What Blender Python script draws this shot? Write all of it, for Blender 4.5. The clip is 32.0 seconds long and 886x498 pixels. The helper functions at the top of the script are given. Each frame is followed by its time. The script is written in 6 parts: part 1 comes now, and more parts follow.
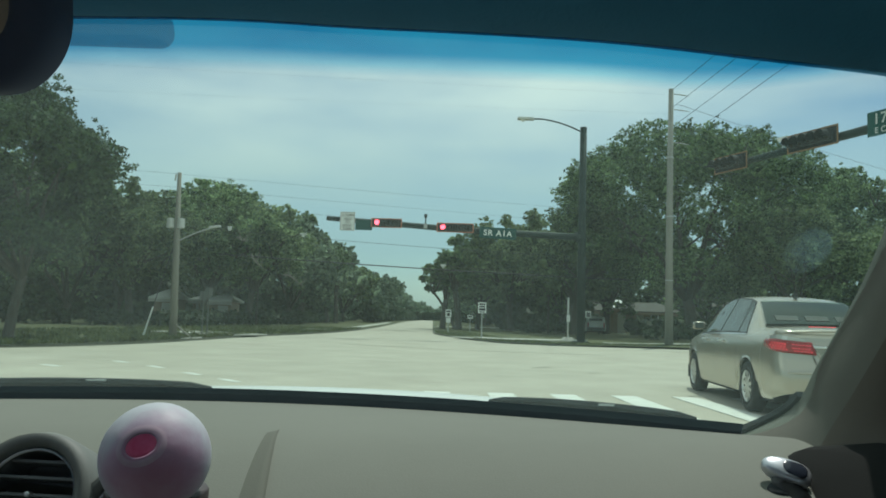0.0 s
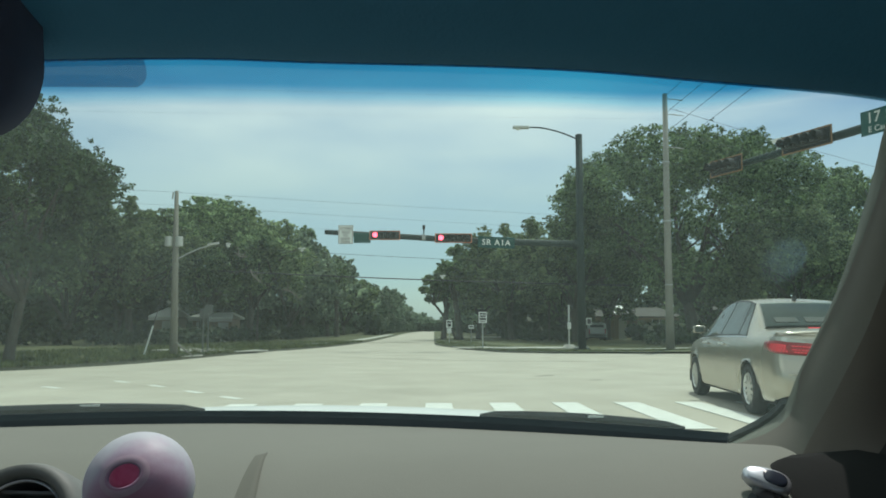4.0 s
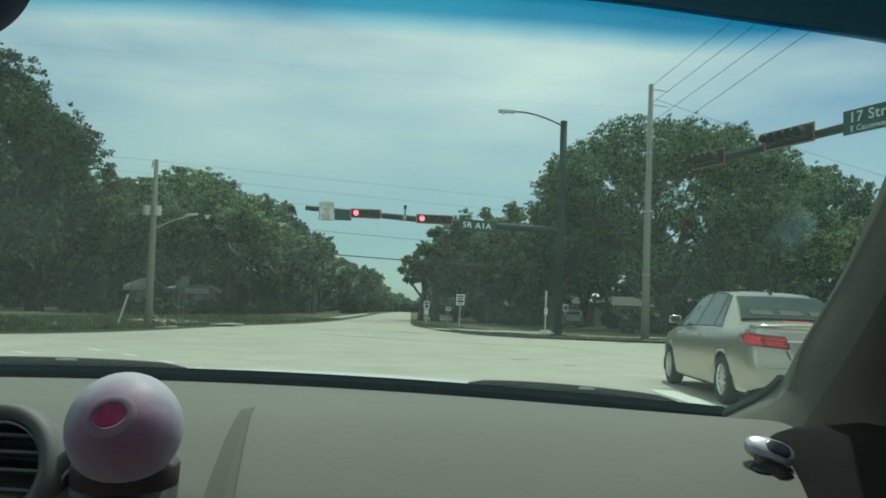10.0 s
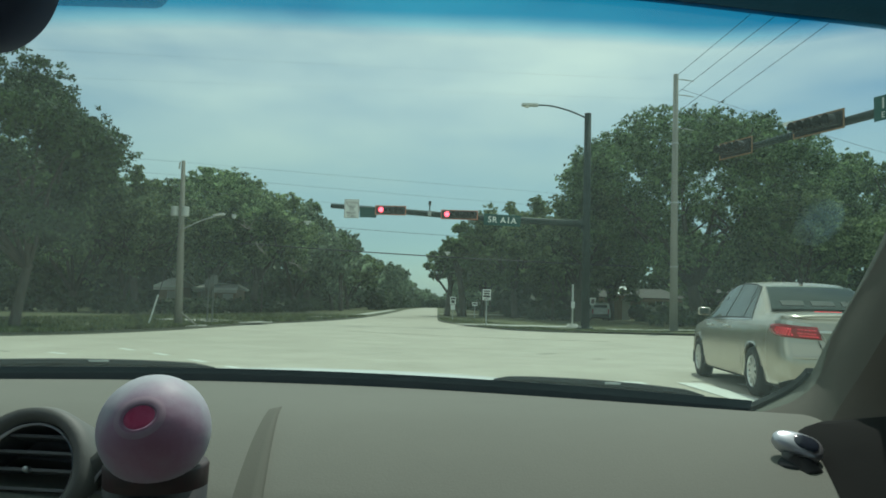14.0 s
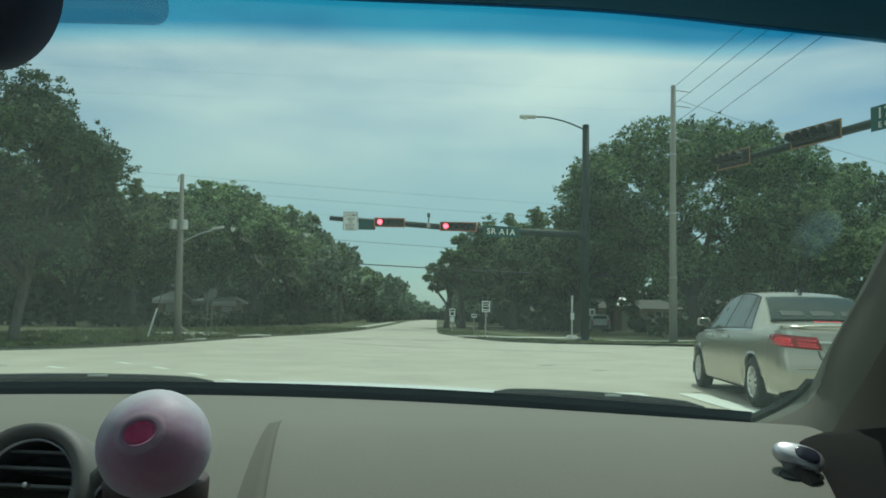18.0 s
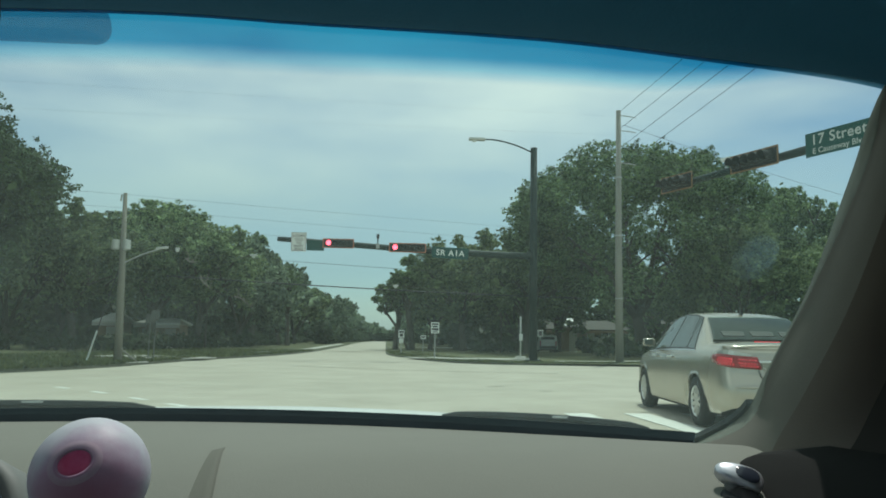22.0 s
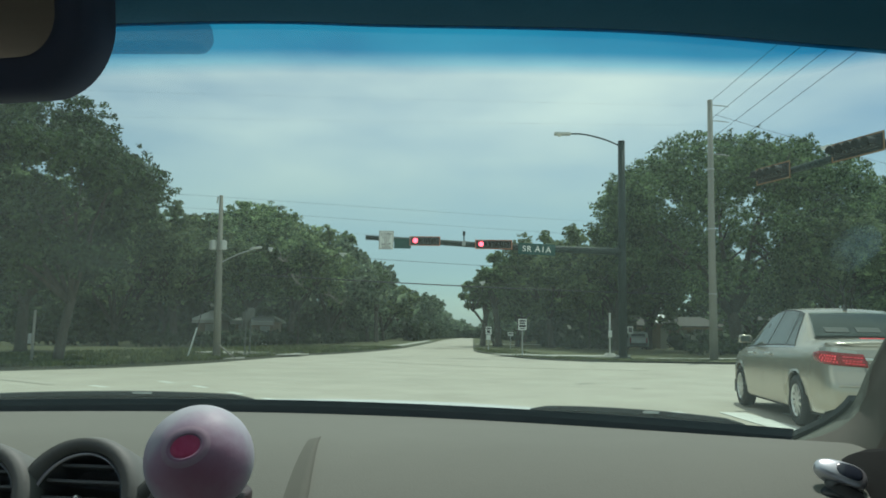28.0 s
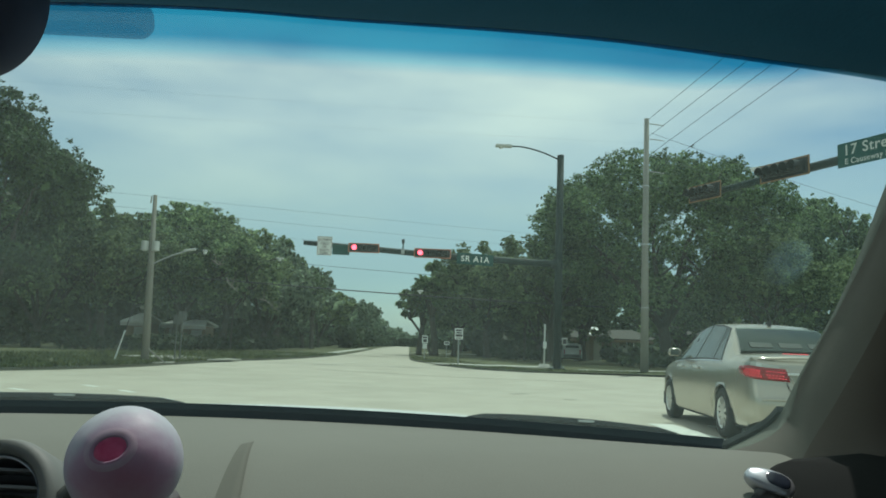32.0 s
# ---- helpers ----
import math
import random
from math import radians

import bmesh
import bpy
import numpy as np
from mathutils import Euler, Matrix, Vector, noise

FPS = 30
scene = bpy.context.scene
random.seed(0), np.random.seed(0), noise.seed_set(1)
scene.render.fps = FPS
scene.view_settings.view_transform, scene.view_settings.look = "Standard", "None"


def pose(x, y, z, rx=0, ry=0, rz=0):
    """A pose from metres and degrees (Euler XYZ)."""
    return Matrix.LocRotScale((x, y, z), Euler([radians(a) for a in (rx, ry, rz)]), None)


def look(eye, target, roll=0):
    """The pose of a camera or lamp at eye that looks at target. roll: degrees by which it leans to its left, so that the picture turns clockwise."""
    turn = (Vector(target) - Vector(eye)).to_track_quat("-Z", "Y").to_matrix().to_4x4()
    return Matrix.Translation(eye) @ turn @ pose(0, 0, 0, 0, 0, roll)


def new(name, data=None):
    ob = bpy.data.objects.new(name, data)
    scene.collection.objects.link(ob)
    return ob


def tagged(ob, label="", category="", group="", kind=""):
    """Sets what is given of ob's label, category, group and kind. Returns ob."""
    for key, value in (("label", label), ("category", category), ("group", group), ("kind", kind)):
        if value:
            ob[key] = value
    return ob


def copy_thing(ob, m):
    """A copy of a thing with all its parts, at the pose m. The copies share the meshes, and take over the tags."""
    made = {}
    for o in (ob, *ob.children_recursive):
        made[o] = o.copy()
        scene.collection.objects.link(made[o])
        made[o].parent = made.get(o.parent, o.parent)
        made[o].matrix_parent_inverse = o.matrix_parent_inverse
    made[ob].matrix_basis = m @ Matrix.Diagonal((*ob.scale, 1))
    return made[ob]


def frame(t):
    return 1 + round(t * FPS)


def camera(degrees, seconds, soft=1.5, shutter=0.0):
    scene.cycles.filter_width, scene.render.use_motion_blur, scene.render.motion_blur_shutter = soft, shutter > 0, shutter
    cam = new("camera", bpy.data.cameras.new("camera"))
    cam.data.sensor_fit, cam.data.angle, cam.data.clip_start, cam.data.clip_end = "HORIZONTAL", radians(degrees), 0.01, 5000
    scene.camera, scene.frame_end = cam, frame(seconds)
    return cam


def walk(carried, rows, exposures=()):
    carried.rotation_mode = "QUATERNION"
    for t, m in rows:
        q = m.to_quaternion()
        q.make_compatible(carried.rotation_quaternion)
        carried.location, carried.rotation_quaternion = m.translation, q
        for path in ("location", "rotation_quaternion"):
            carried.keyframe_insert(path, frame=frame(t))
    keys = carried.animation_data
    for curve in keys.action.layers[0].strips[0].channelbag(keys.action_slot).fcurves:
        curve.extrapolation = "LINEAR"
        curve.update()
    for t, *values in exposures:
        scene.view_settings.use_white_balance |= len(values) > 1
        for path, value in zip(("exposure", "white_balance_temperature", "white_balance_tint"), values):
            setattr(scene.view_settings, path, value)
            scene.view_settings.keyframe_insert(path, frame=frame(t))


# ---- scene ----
cam = camera(59.5, 32.0, soft=1.75)
PATH = [
    (0.0, -0.0019, -0.0160, 1.1636, -0.617, 4.980, 1.742),
    (0.5, -0.0068, -0.0163, 1.1625, -0.437, 5.277, 2.104),
    (1.0, 0.0092, -0.0163, 1.1680, -1.400, 5.810, 0.678),
    (1.5, 0.0027, -0.0129, 1.1725, -1.663, 5.285, 1.420),
    (2.0, -0.0000, -0.0221, 1.1781, -1.423, 6.815, 1.990),
    (2.5, -0.0026, -0.0265, 1.1789, -0.806, 7.208, 2.151),
    (3.0, 0.0183, -0.0250, 1.1788, -0.814, 6.032, 0.299),
    (3.5, 0.0197, -0.0308, 1.1761, -0.685, 5.749, 0.105),
    (5.5, 0.0187, -0.0246, 1.1690, -0.854, 5.954, 0.583),
    (6.0, 0.0117, -0.0208, 1.1622, -1.518, 6.984, 1.190),
    (6.5, 0.0084, -0.0202, 1.1645, -1.467, 6.220, 1.858),
    (7.0, 0.0035, -0.0197, 1.1593, -1.456, 6.356, 2.236),
    (7.5, -0.0081, -0.0079, 1.1456, 1.266, 4.762, 2.747),
    (8.0, -0.0035, -0.0081, 1.1461, 1.862, 5.802, 1.735),
    (8.5, -0.0060, -0.0014, 1.1442, 0.446, 5.460, 1.991),
    (9.0, -0.0072, -0.0014, 1.1471, -0.406, 5.321, 2.166),
    (9.5, -0.0057, 0.0049, 1.1466, -1.859, 4.283, 2.168),
    (10.0, -0.0045, 0.0052, 1.1453, -2.201, 4.449, 2.396),
    (10.5, -0.0079, 0.0034, 1.1448, -1.758, 4.598, 2.536),
    (11.0, -0.0074, 0.0032, 1.1453, -0.823, 4.611, 2.306),
    (11.5, -0.0031, 0.0025, 1.1466, -0.604, 4.538, 1.845),
    (12.0, -0.0017, 0.0008, 1.1480, -0.278, 4.375, 1.578),
    (12.5, -0.0024, 0.0015, 1.1480, -0.360, 4.286, 1.685),
    (13.0, 0.0000, 0.0000, 1.1500, -0.275, 4.592, 1.250),
    (13.5, 0.0002, -0.0004, 1.1496, -0.329, 4.479, 1.208),
    (14.0, -0.0007, 0.0014, 1.1486, -0.323, 4.045, 1.533),
    (14.5, -0.0013, 0.0030, 1.1492, -0.283, 3.953, 1.598),
    (16.5, -0.0006, 0.0009, 1.1506, -0.336, 4.385, 1.403),
    (17.0, -0.0022, -0.0005, 1.1494, -0.342, 4.559, 1.578),
    (17.5, -0.0007, 0.0008, 1.1489, -0.320, 4.513, 1.406),
    (18.0, -0.0012, -0.0004, 1.1497, -0.378, 4.922, 1.229),
    (18.5, 0.0017, -0.0015, 1.1520, -0.647, 5.105, 0.890),
    (19.0, 0.0022, -0.0038, 1.1574, -0.789, 5.740, 0.667),
    (19.5, 0.0057, -0.0053, 1.1569, -2.629, 6.677, -0.325),
    (20.0, 0.0059, -0.0057, 1.1579, -2.680, 6.721, 0.549),
    (20.5, 0.0030, 0.0010, 1.1543, -4.118, 5.987, 0.740),
    (21.0, 0.0021, -0.0006, 1.1537, -4.003, 6.364, 0.691),
    (21.5, 0.0008, 0.0004, 1.1533, -3.863, 6.203, 0.812),
    (22.0, 0.0003, -0.0010, 1.1521, -4.108, 6.557, 1.005),
    (22.5, 0.0029, -0.0014, 1.1506, -4.981, 7.561, 1.205),
    (23.0, -0.0002, 0.0012, 1.1533, -4.620, 6.921, 1.829),
    (23.5, 0.0026, 0.0043, 1.1536, -5.038, 6.797, 1.408),
    (24.0, 0.0017, 0.0033, 1.1523, -5.367, 6.987, 1.662),
    (24.5, 0.0036, 0.0003, 1.1519, -5.047, 7.464, 1.398),
    (25.0, 0.0031, -0.0021, 1.1499, -4.304, 8.273, 1.210),
    (25.5, -0.0002, -0.0008, 1.1495, -3.333, 7.124, 1.335),
    (26.0, 0.0018, -0.0075, 1.1505, -0.959, 7.169, 0.902),
    (26.5, -0.0013, -0.0143, 1.1497, 1.823, 6.171, 1.209),
    (28.5, -0.0003, -0.0128, 1.1471, 2.382, 6.277, 1.067),
    (29.0, 0.0010, -0.0138, 1.1462, 2.485, 6.409, 1.332),
    (29.5, -0.0007, -0.0135, 1.1477, 2.408, 6.161, 1.402),
    (30.0, 0.0004, -0.0140, 1.1469, 2.152, 6.668, 1.250),
    (30.5, 0.0029, -0.0135, 1.1465, 1.548, 6.899, 1.093),
    (31.0, -0.0004, -0.0083, 1.1462, -0.994, 6.953, 1.647),
    (31.5, -0.0064, -0.0055, 1.1438, -1.935, 7.151, 2.236),
    (32.0, -0.0054, -0.0030, 1.1435, -2.244, 6.963, 2.112),
]


def heading(x, y, z, yaw, pitch, roll):
    a, b = radians(yaw), radians(pitch)
    way = Vector((-math.sin(a) * math.cos(b), math.cos(a) * math.cos(b), math.sin(b)))
    return look((x, y, z), Vector((x, y, z)) + way, roll)


walk(cam, [(row[0], heading(*row[1:])) for row in PATH], exposures=[(0.0, -0.07, 6300, 3.5), (3.0, 0.01, 6430, 10.5), (5.8, 0.09, 6360, 7.5), (7.0, -0.03, 6360, 3.0), (9.0, -0.16, 6270, -1.0), (19.0, -0.15, 6290, -1.0), (20.0, -0.08, 6360, 4.5), (22.0, -0.09, 6300, 5.5), (24.0, -0.11, 6280, 5.5), (25.0, -0.15, 6270, 2.0), (26.2, -0.10, 6340, 6.0), (28.5, -0.10, 6300, 5.5), (31.0, -0.07, 6340, 7.0), (32.0, -0.11, 6330, 3.5)])


# ---- world, sun, exposure ----
SUN_ELEVATION, SUN_AZIMUTH = 66.0, 28.0  # azimuth clockwise from ahead (+y)
world = bpy.data.worlds.new("sky")
scene.world = world
world.use_nodes = True
wn, wl = world.node_tree.nodes, world.node_tree.links
wn.clear()
w_out = wn.new("ShaderNodeOutputWorld")
w_bg = wn.new("ShaderNodeBackground")
w_sky = wn.new("ShaderNodeTexSky")
w_sky.sky_type, w_sky.sun_disc = "NISHITA", False
w_sky.sun_elevation, w_sky.sun_rotation = radians(SUN_ELEVATION), radians(SUN_AZIMUTH)
w_sky.air_density, w_sky.dust_density, w_sky.ozone_density = 1.0, 0.3, 2.0
w_co = wn.new("ShaderNodeTexCoord")
w_map = wn.new("ShaderNodeMapping")
w_map.inputs["Scale"].default_value = (1.2, 1.2, 4.2)
w_map.inputs["Rotation"].default_value = (0, radians(9), 0)
w_noise = wn.new("ShaderNodeTexNoise")
w_noise.inputs["Scale"].default_value, w_noise.inputs["Detail"].default_value = 1.7, 6.0
w_ramp = wn.new("ShaderNodeValToRGB")
w_ramp.color_ramp.elements[0].position, w_ramp.color_ramp.elements[1].position = 0.22, 0.62
w_mix = wn.new("ShaderNodeMixRGB")
w_tone = wn.new("ShaderNodeValToRGB")
w_tone.color_ramp.elements[0].position, w_tone.color_ramp.elements[0].color = 0.0, (0.31, 0.45, 0.55, 1)
w_tone.color_ramp.elements[1].position, w_tone.color_ramp.elements[1].color = 0.42, (1.0, 1.0, 0.99, 1)
w_mid = w_tone.color_ramp.elements.new(0.16)
w_mid.color = (0.595, 0.695, 0.75, 1)
w_bright = w_tone.color_ramp.elements.new(0.27)
w_bright.color = (0.88, 0.91, 0.935, 1)
w_gain = wn.new("ShaderNodeMixRGB")
w_gain.blend_type = "MULTIPLY"
w_gain.inputs["Fac"].default_value = 1.0
w_gain.inputs["Color2"].default_value = (10.0, 10.0, 10.0, 1)
wl.new(w_co.outputs["Generated"], w_map.inputs["Vector"])
wl.new(w_map.outputs["Vector"], w_noise.inputs["Vector"])
wl.new(w_noise.outputs["Fac"], w_ramp.inputs["Fac"])
w_sep = wn.new("ShaderNodeSeparateXYZ")
w_high = wn.new("ShaderNodeMapRange")
w_high.inputs["From Min"].default_value, w_high.inputs["From Max"].default_value = 0.03, 0.26
w_high.inputs["To Min"].default_value, w_high.inputs["To Max"].default_value = 0.93, 0.96
w_mul = wn.new("ShaderNodeMath")
w_mul.operation = "MULTIPLY"
wl.new(w_co.outputs["Generated"], w_sep.inputs["Vector"])
wl.new(w_sep.outputs["Z"], w_high.inputs["Value"])
wl.new(w_sep.outputs["Z"], w_tone.inputs["Fac"])
wl.new(w_tone.outputs["Color"], w_gain.inputs["Color1"])
wl.new(w_gain.outputs["Color"], w_mix.inputs["Color2"])
wl.new(w_ramp.outputs["Color"], w_mul.inputs[0])
wl.new(w_high.outputs["Result"], w_mul.inputs[1])
wl.new(w_mul.outputs["Value"], w_mix.inputs["Fac"])
wl.new(w_sky.outputs["Color"], w_mix.inputs["Color1"])
wl.new(w_mix.outputs["Color"], w_bg.inputs["Color"])
w_bg.inputs["Strength"].default_value = 0.1
wl.new(w_bg.outputs["Background"], w_out.inputs["Surface"])

sun_data = bpy.data.lights.new("sun", "SUN")
sun_data.energy, sun_data.angle, sun_data.color = 3.0, radians(0.8), (1.0, 0.96, 0.88)
sun = new("sun", sun_data)
_a, _e = radians(SUN_AZIMUTH), radians(SUN_ELEVATION)
sun_way = Vector((math.sin(_a) * math.cos(_e), math.cos(_a) * math.cos(_e), math.sin(_e)))
sun.matrix_world = look(sun_way * 200, (0, 0, 0))


# ---- materials ----
def material(name, colour, rough=0.6, metal=0.0, colour2=None, scale=8.0, bump=0.0, bump_scale=60.0, spec=0.5, random_amount=0.0, stretch=(1, 1, 1), island=False):
    m = bpy.data.materials.new(name)
    m.use_nodes = True
    n, l = m.node_tree.nodes, m.node_tree.links
    b = n["Principled BSDF"]
    b.inputs["Roughness"].default_value, b.inputs["Metallic"].default_value = rough, metal
    b.inputs["Specular IOR Level"].default_value = spec
    b.inputs["Base Color"].default_value = (*colour, 1)
    co = n.new("ShaderNodeTexCoord")
    mp = n.new("ShaderNodeMapping")
    mp.inputs["Scale"].default_value = stretch
    l.new(co.outputs["Object"], mp.inputs["Vector"])
    out = None
    if colour2:
        big = n.new("ShaderNodeTexNoise")
        big.inputs["Scale"].default_value, big.inputs["Detail"].default_value, big.inputs["Roughness"].default_value = scale, 8.0, 0.65
        l.new(mp.outputs["Vector"], big.inputs["Vector"])
        ramp = n.new("ShaderNodeValToRGB")
        ramp.color_ramp.elements[0].position, ramp.color_ramp.elements[1].position = 0.3, 0.7
        ramp.color_ramp.elements[0].color, ramp.color_ramp.elements[1].color = (*colour, 1), (*colour2, 1)
        l.new(big.outputs["Fac"], ramp.inputs["Fac"])
        out = ramp.outputs["Color"]
    if random_amount:
        info = n.new("ShaderNodeNewGeometry" if island else "ShaderNodeObjectInfo")
        hsv = n.new("ShaderNodeHueSaturation")
        mr = n.new("ShaderNodeMapRange")
        mr.inputs["To Min"].default_value, mr.inputs["To Max"].default_value = 1 - random_amount, 1 + random_amount
        l.new(info.outputs["Random Per Island" if island else "Random"], mr.inputs["Value"])
        l.new(mr.outputs["Result"], hsv.inputs["Value"])
        if out:
            l.new(out, hsv.inputs["Color"])
        else:
            hsv.inputs["Color"].default_value = (*colour, 1)
        out = hsv.outputs["Color"]
    if out:
        l.new(out, b.inputs["Base Color"])
    if bump:
        fine = n.new("ShaderNodeTexNoise")
        fine.inputs["Scale"].default_value, fine.inputs["Detail"].default_value = bump_scale, 5.0
        l.new(mp.outputs["Vector"], fine.inputs["Vector"])
        bp = n.new("ShaderNodeBump")
        bp.inputs["Strength"].default_value, bp.inputs["Distance"].default_value = bump, 0.02
        l.new(fine.outputs["Fac"], bp.inputs["Height"])
        l.new(bp.outputs["Normal"], b.inputs["Normal"])
    return m


def leaf_material(name, dark, light, through_light):
    m = bpy.data.materials.new(name)
    m.use_nodes = True
    n, l = m.node_tree.nodes, m.node_tree.links
    b = n["Principled BSDF"]
    b.inputs["Roughness"].default_value = 0.55
    b.inputs["Specular IOR Level"].default_value = 0.26
    geo = n.new("ShaderNodeNewGeometry")
    info = n.new("ShaderNodeObjectInfo")
    ramp = n.new("ShaderNodeValToRGB")
    ramp.color_ramp.elements[0].color, ramp.color_ramp.elements[1].color = (*dark, 1), (*light, 1)
    l.new(geo.outputs["Random Per Island"], ramp.inputs["Fac"])
    hsv = n.new("ShaderNodeHueSaturation")
    mr = n.new("ShaderNodeMapRange")
    mr.inputs["To Min"].default_value, mr.inputs["To Max"].default_value = 0.75, 1.25
    l.new(info.outputs["Random"], mr.inputs["Value"])
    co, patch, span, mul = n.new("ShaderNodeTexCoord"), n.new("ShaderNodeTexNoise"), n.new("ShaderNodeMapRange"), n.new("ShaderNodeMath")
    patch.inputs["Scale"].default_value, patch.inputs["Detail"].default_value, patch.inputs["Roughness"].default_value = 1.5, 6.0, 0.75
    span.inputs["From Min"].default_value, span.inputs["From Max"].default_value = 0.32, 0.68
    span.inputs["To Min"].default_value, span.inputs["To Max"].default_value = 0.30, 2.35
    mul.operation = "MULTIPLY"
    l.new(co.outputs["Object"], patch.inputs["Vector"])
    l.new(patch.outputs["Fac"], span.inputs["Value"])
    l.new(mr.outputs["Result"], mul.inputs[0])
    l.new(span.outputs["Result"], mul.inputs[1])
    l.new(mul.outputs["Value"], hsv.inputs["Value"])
    l.new(ramp.outputs["Color"], hsv.inputs["Color"])
    l.new(hsv.outputs["Color"], b.inputs["Base Color"])
    tr = n.new("ShaderNodeBsdfTranslucent")
    l.new(hsv.outputs["Color"], tr.inputs["Color"])
    mix = n.new("ShaderNodeMixShader")
    mix.inputs["Fac"].default_value = through_light
    l.new(b.outputs["BSDF"], mix.inputs[1])
    l.new(tr.outputs["BSDF"], mix.inputs[2])
    l.new(mix.outputs["Shader"], n["Material Output"].inputs["Surface"])
    return m


def lamp_material(name, colour, strength):
    m = bpy.data.materials.new(name)
    m.use_nodes = True
    b = m.node_tree.nodes["Principled BSDF"]
    b.inputs["Base Color"].default_value = (*colour, 1)
    b.inputs["Emission Color"].default_value = (*colour, 1)
    b.inputs["Emission Strength"].default_value = strength
    return m


def windshield_material():
    """Green-tinted glass with a blue shade band along its top edge and a thin pale film for veiling glare."""
    m = bpy.data.materials.new("windshield_glass")
    m.use_nodes = True
    n, l = m.node_tree.nodes, m.node_tree.links
    n.clear()
    out = n.new("ShaderNodeOutputMaterial")
    co = n.new("ShaderNodeTexCoord")
    sep = n.new("ShaderNodeSeparateXYZ")
    l.new(co.outputs["UV"], sep.inputs["Vector"])
    ramp = n.new("ShaderNodeValToRGB")
    e = ramp.color_ramp.elements
    e[0].position, e[0].color = 0.0, (0.76, 0.93, 0.85, 1)
    e[1].position, e[1].color = 1.0, (0.0, 0.20, 0.36, 1)
    for p, c in ((SHADE_FROM, (0.76, 0.93, 0.85, 1)), (SHADE_MID, (0.34, 0.68, 0.75, 1)), (SHADE_TO, (0.04, 0.35, 0.54, 1))):
        k = e.new(p)
        k.color = c
    fade, lift = n.new("ShaderNodeMapRange"), n.new("ShaderNodeMath")
    fade.interpolation_type = "SMOOTHSTEP"
    fade.inputs["From Min"].default_value, fade.inputs["From Max"].default_value = 0.62, 0.97
    fade.inputs["To Min"].default_value, fade.inputs["To Max"].default_value = 0.0, 0.085
    lift.operation = "SUBTRACT"
    l.new(sep.outputs["X"], fade.inputs["Value"])
    l.new(sep.outputs["Y"], lift.inputs[0])
    l.new(fade.outputs["Result"], lift.inputs[1])
    l.new(lift.outputs["Value"], ramp.inputs["Fac"])
    clear = n.new("ShaderNodeBsdfTransparent")
    l.new(ramp.outputs["Color"], clear.inputs["Color"])
    # Thin translucent layer that imitates the veil of glare over dark parts.
    veil_film = n.new("ShaderNodeBsdfTranslucent")
    veil_film.inputs["Color"].default_value = (0.40, 0.58, 0.54, 1)
    noisy = n.new("ShaderNodeTexNoise")
    noisy.inputs["Scale"].default_value, noisy.inputs["Detail"].default_value = 6.0, 7.0
    l.new(co.outputs["Object"], noisy.inputs["Vector"])
    mr = n.new("ShaderNodeMapRange")
    mr.inputs["From Min"].default_value, mr.inputs["From Max"].default_value = 0.35, 0.75
    mr.inputs["To Min"].default_value, mr.inputs["To Max"].default_value = 0.031, 0.053
    l.new(noisy.outputs["Fac"], mr.inputs["Value"])
    mix1 = n.new("ShaderNodeMixShader")
    l.new(mr.outputs["Result"], mix1.inputs["Fac"])
    l.new(clear.outputs["BSDF"], mix1.inputs[1])
    l.new(veil_film.outputs["BSDF"], mix1.inputs[2])
    gloss = n.new("ShaderNodeBsdfGlossy")
    gloss.inputs["Roughness"].default_value = 0.12
    fres = n.new("ShaderNodeFresnel")
    fres.inputs["IOR"].default_value = 1.3
    mix2 = n.new("ShaderNodeMixShader")
    l.new(fres.outputs["Fac"], mix2.inputs["Fac"])
    l.new(mix1.outputs["Shader"], mix2.inputs[1])
    l.new(gloss.outputs["BSDF"], mix2.inputs[2])
    l.new(mix2.outputs["Shader"], out.inputs["Surface"])
    return m


def frit_material(name="printed_glass_dots", tint=(0.72, 0.82, 0.86)):
    m = bpy.data.materials.new(name)
    m.use_nodes = True
    n, l = m.node_tree.nodes, m.node_tree.links
    clear = n.new("ShaderNodeBsdfTransparent")
    clear.inputs["Color"].default_value = (*tint, 1)
    l.new(clear.outputs["BSDF"], n["Material Output"].inputs["Surface"])
    return m


def pane_material():
    """Tinted see-through car glass with a light gloss."""
    m = bpy.data.materials.new("see_through_car_glass")
    m.use_nodes = True
    n, l = m.node_tree.nodes, m.node_tree.links
    clear, gloss, fres, mix = (n.new("ShaderNode" + k) for k in ("BsdfTransparent", "BsdfGlossy", "Fresnel", "MixShader"))
    clear.inputs["Color"].default_value = (0.62, 0.70, 0.64, 1)
    gloss.inputs["Roughness"].default_value = 0.05
    fres.inputs["IOR"].default_value = 1.4
    l.new(fres.outputs["Fac"], mix.inputs["Fac"])
    l.new(clear.outputs["BSDF"], mix.inputs[1])
    l.new(gloss.outputs["BSDF"], mix.inputs[2])
    l.new(mix.outputs["Shader"], n["Material Output"].inputs["Surface"])
    return m


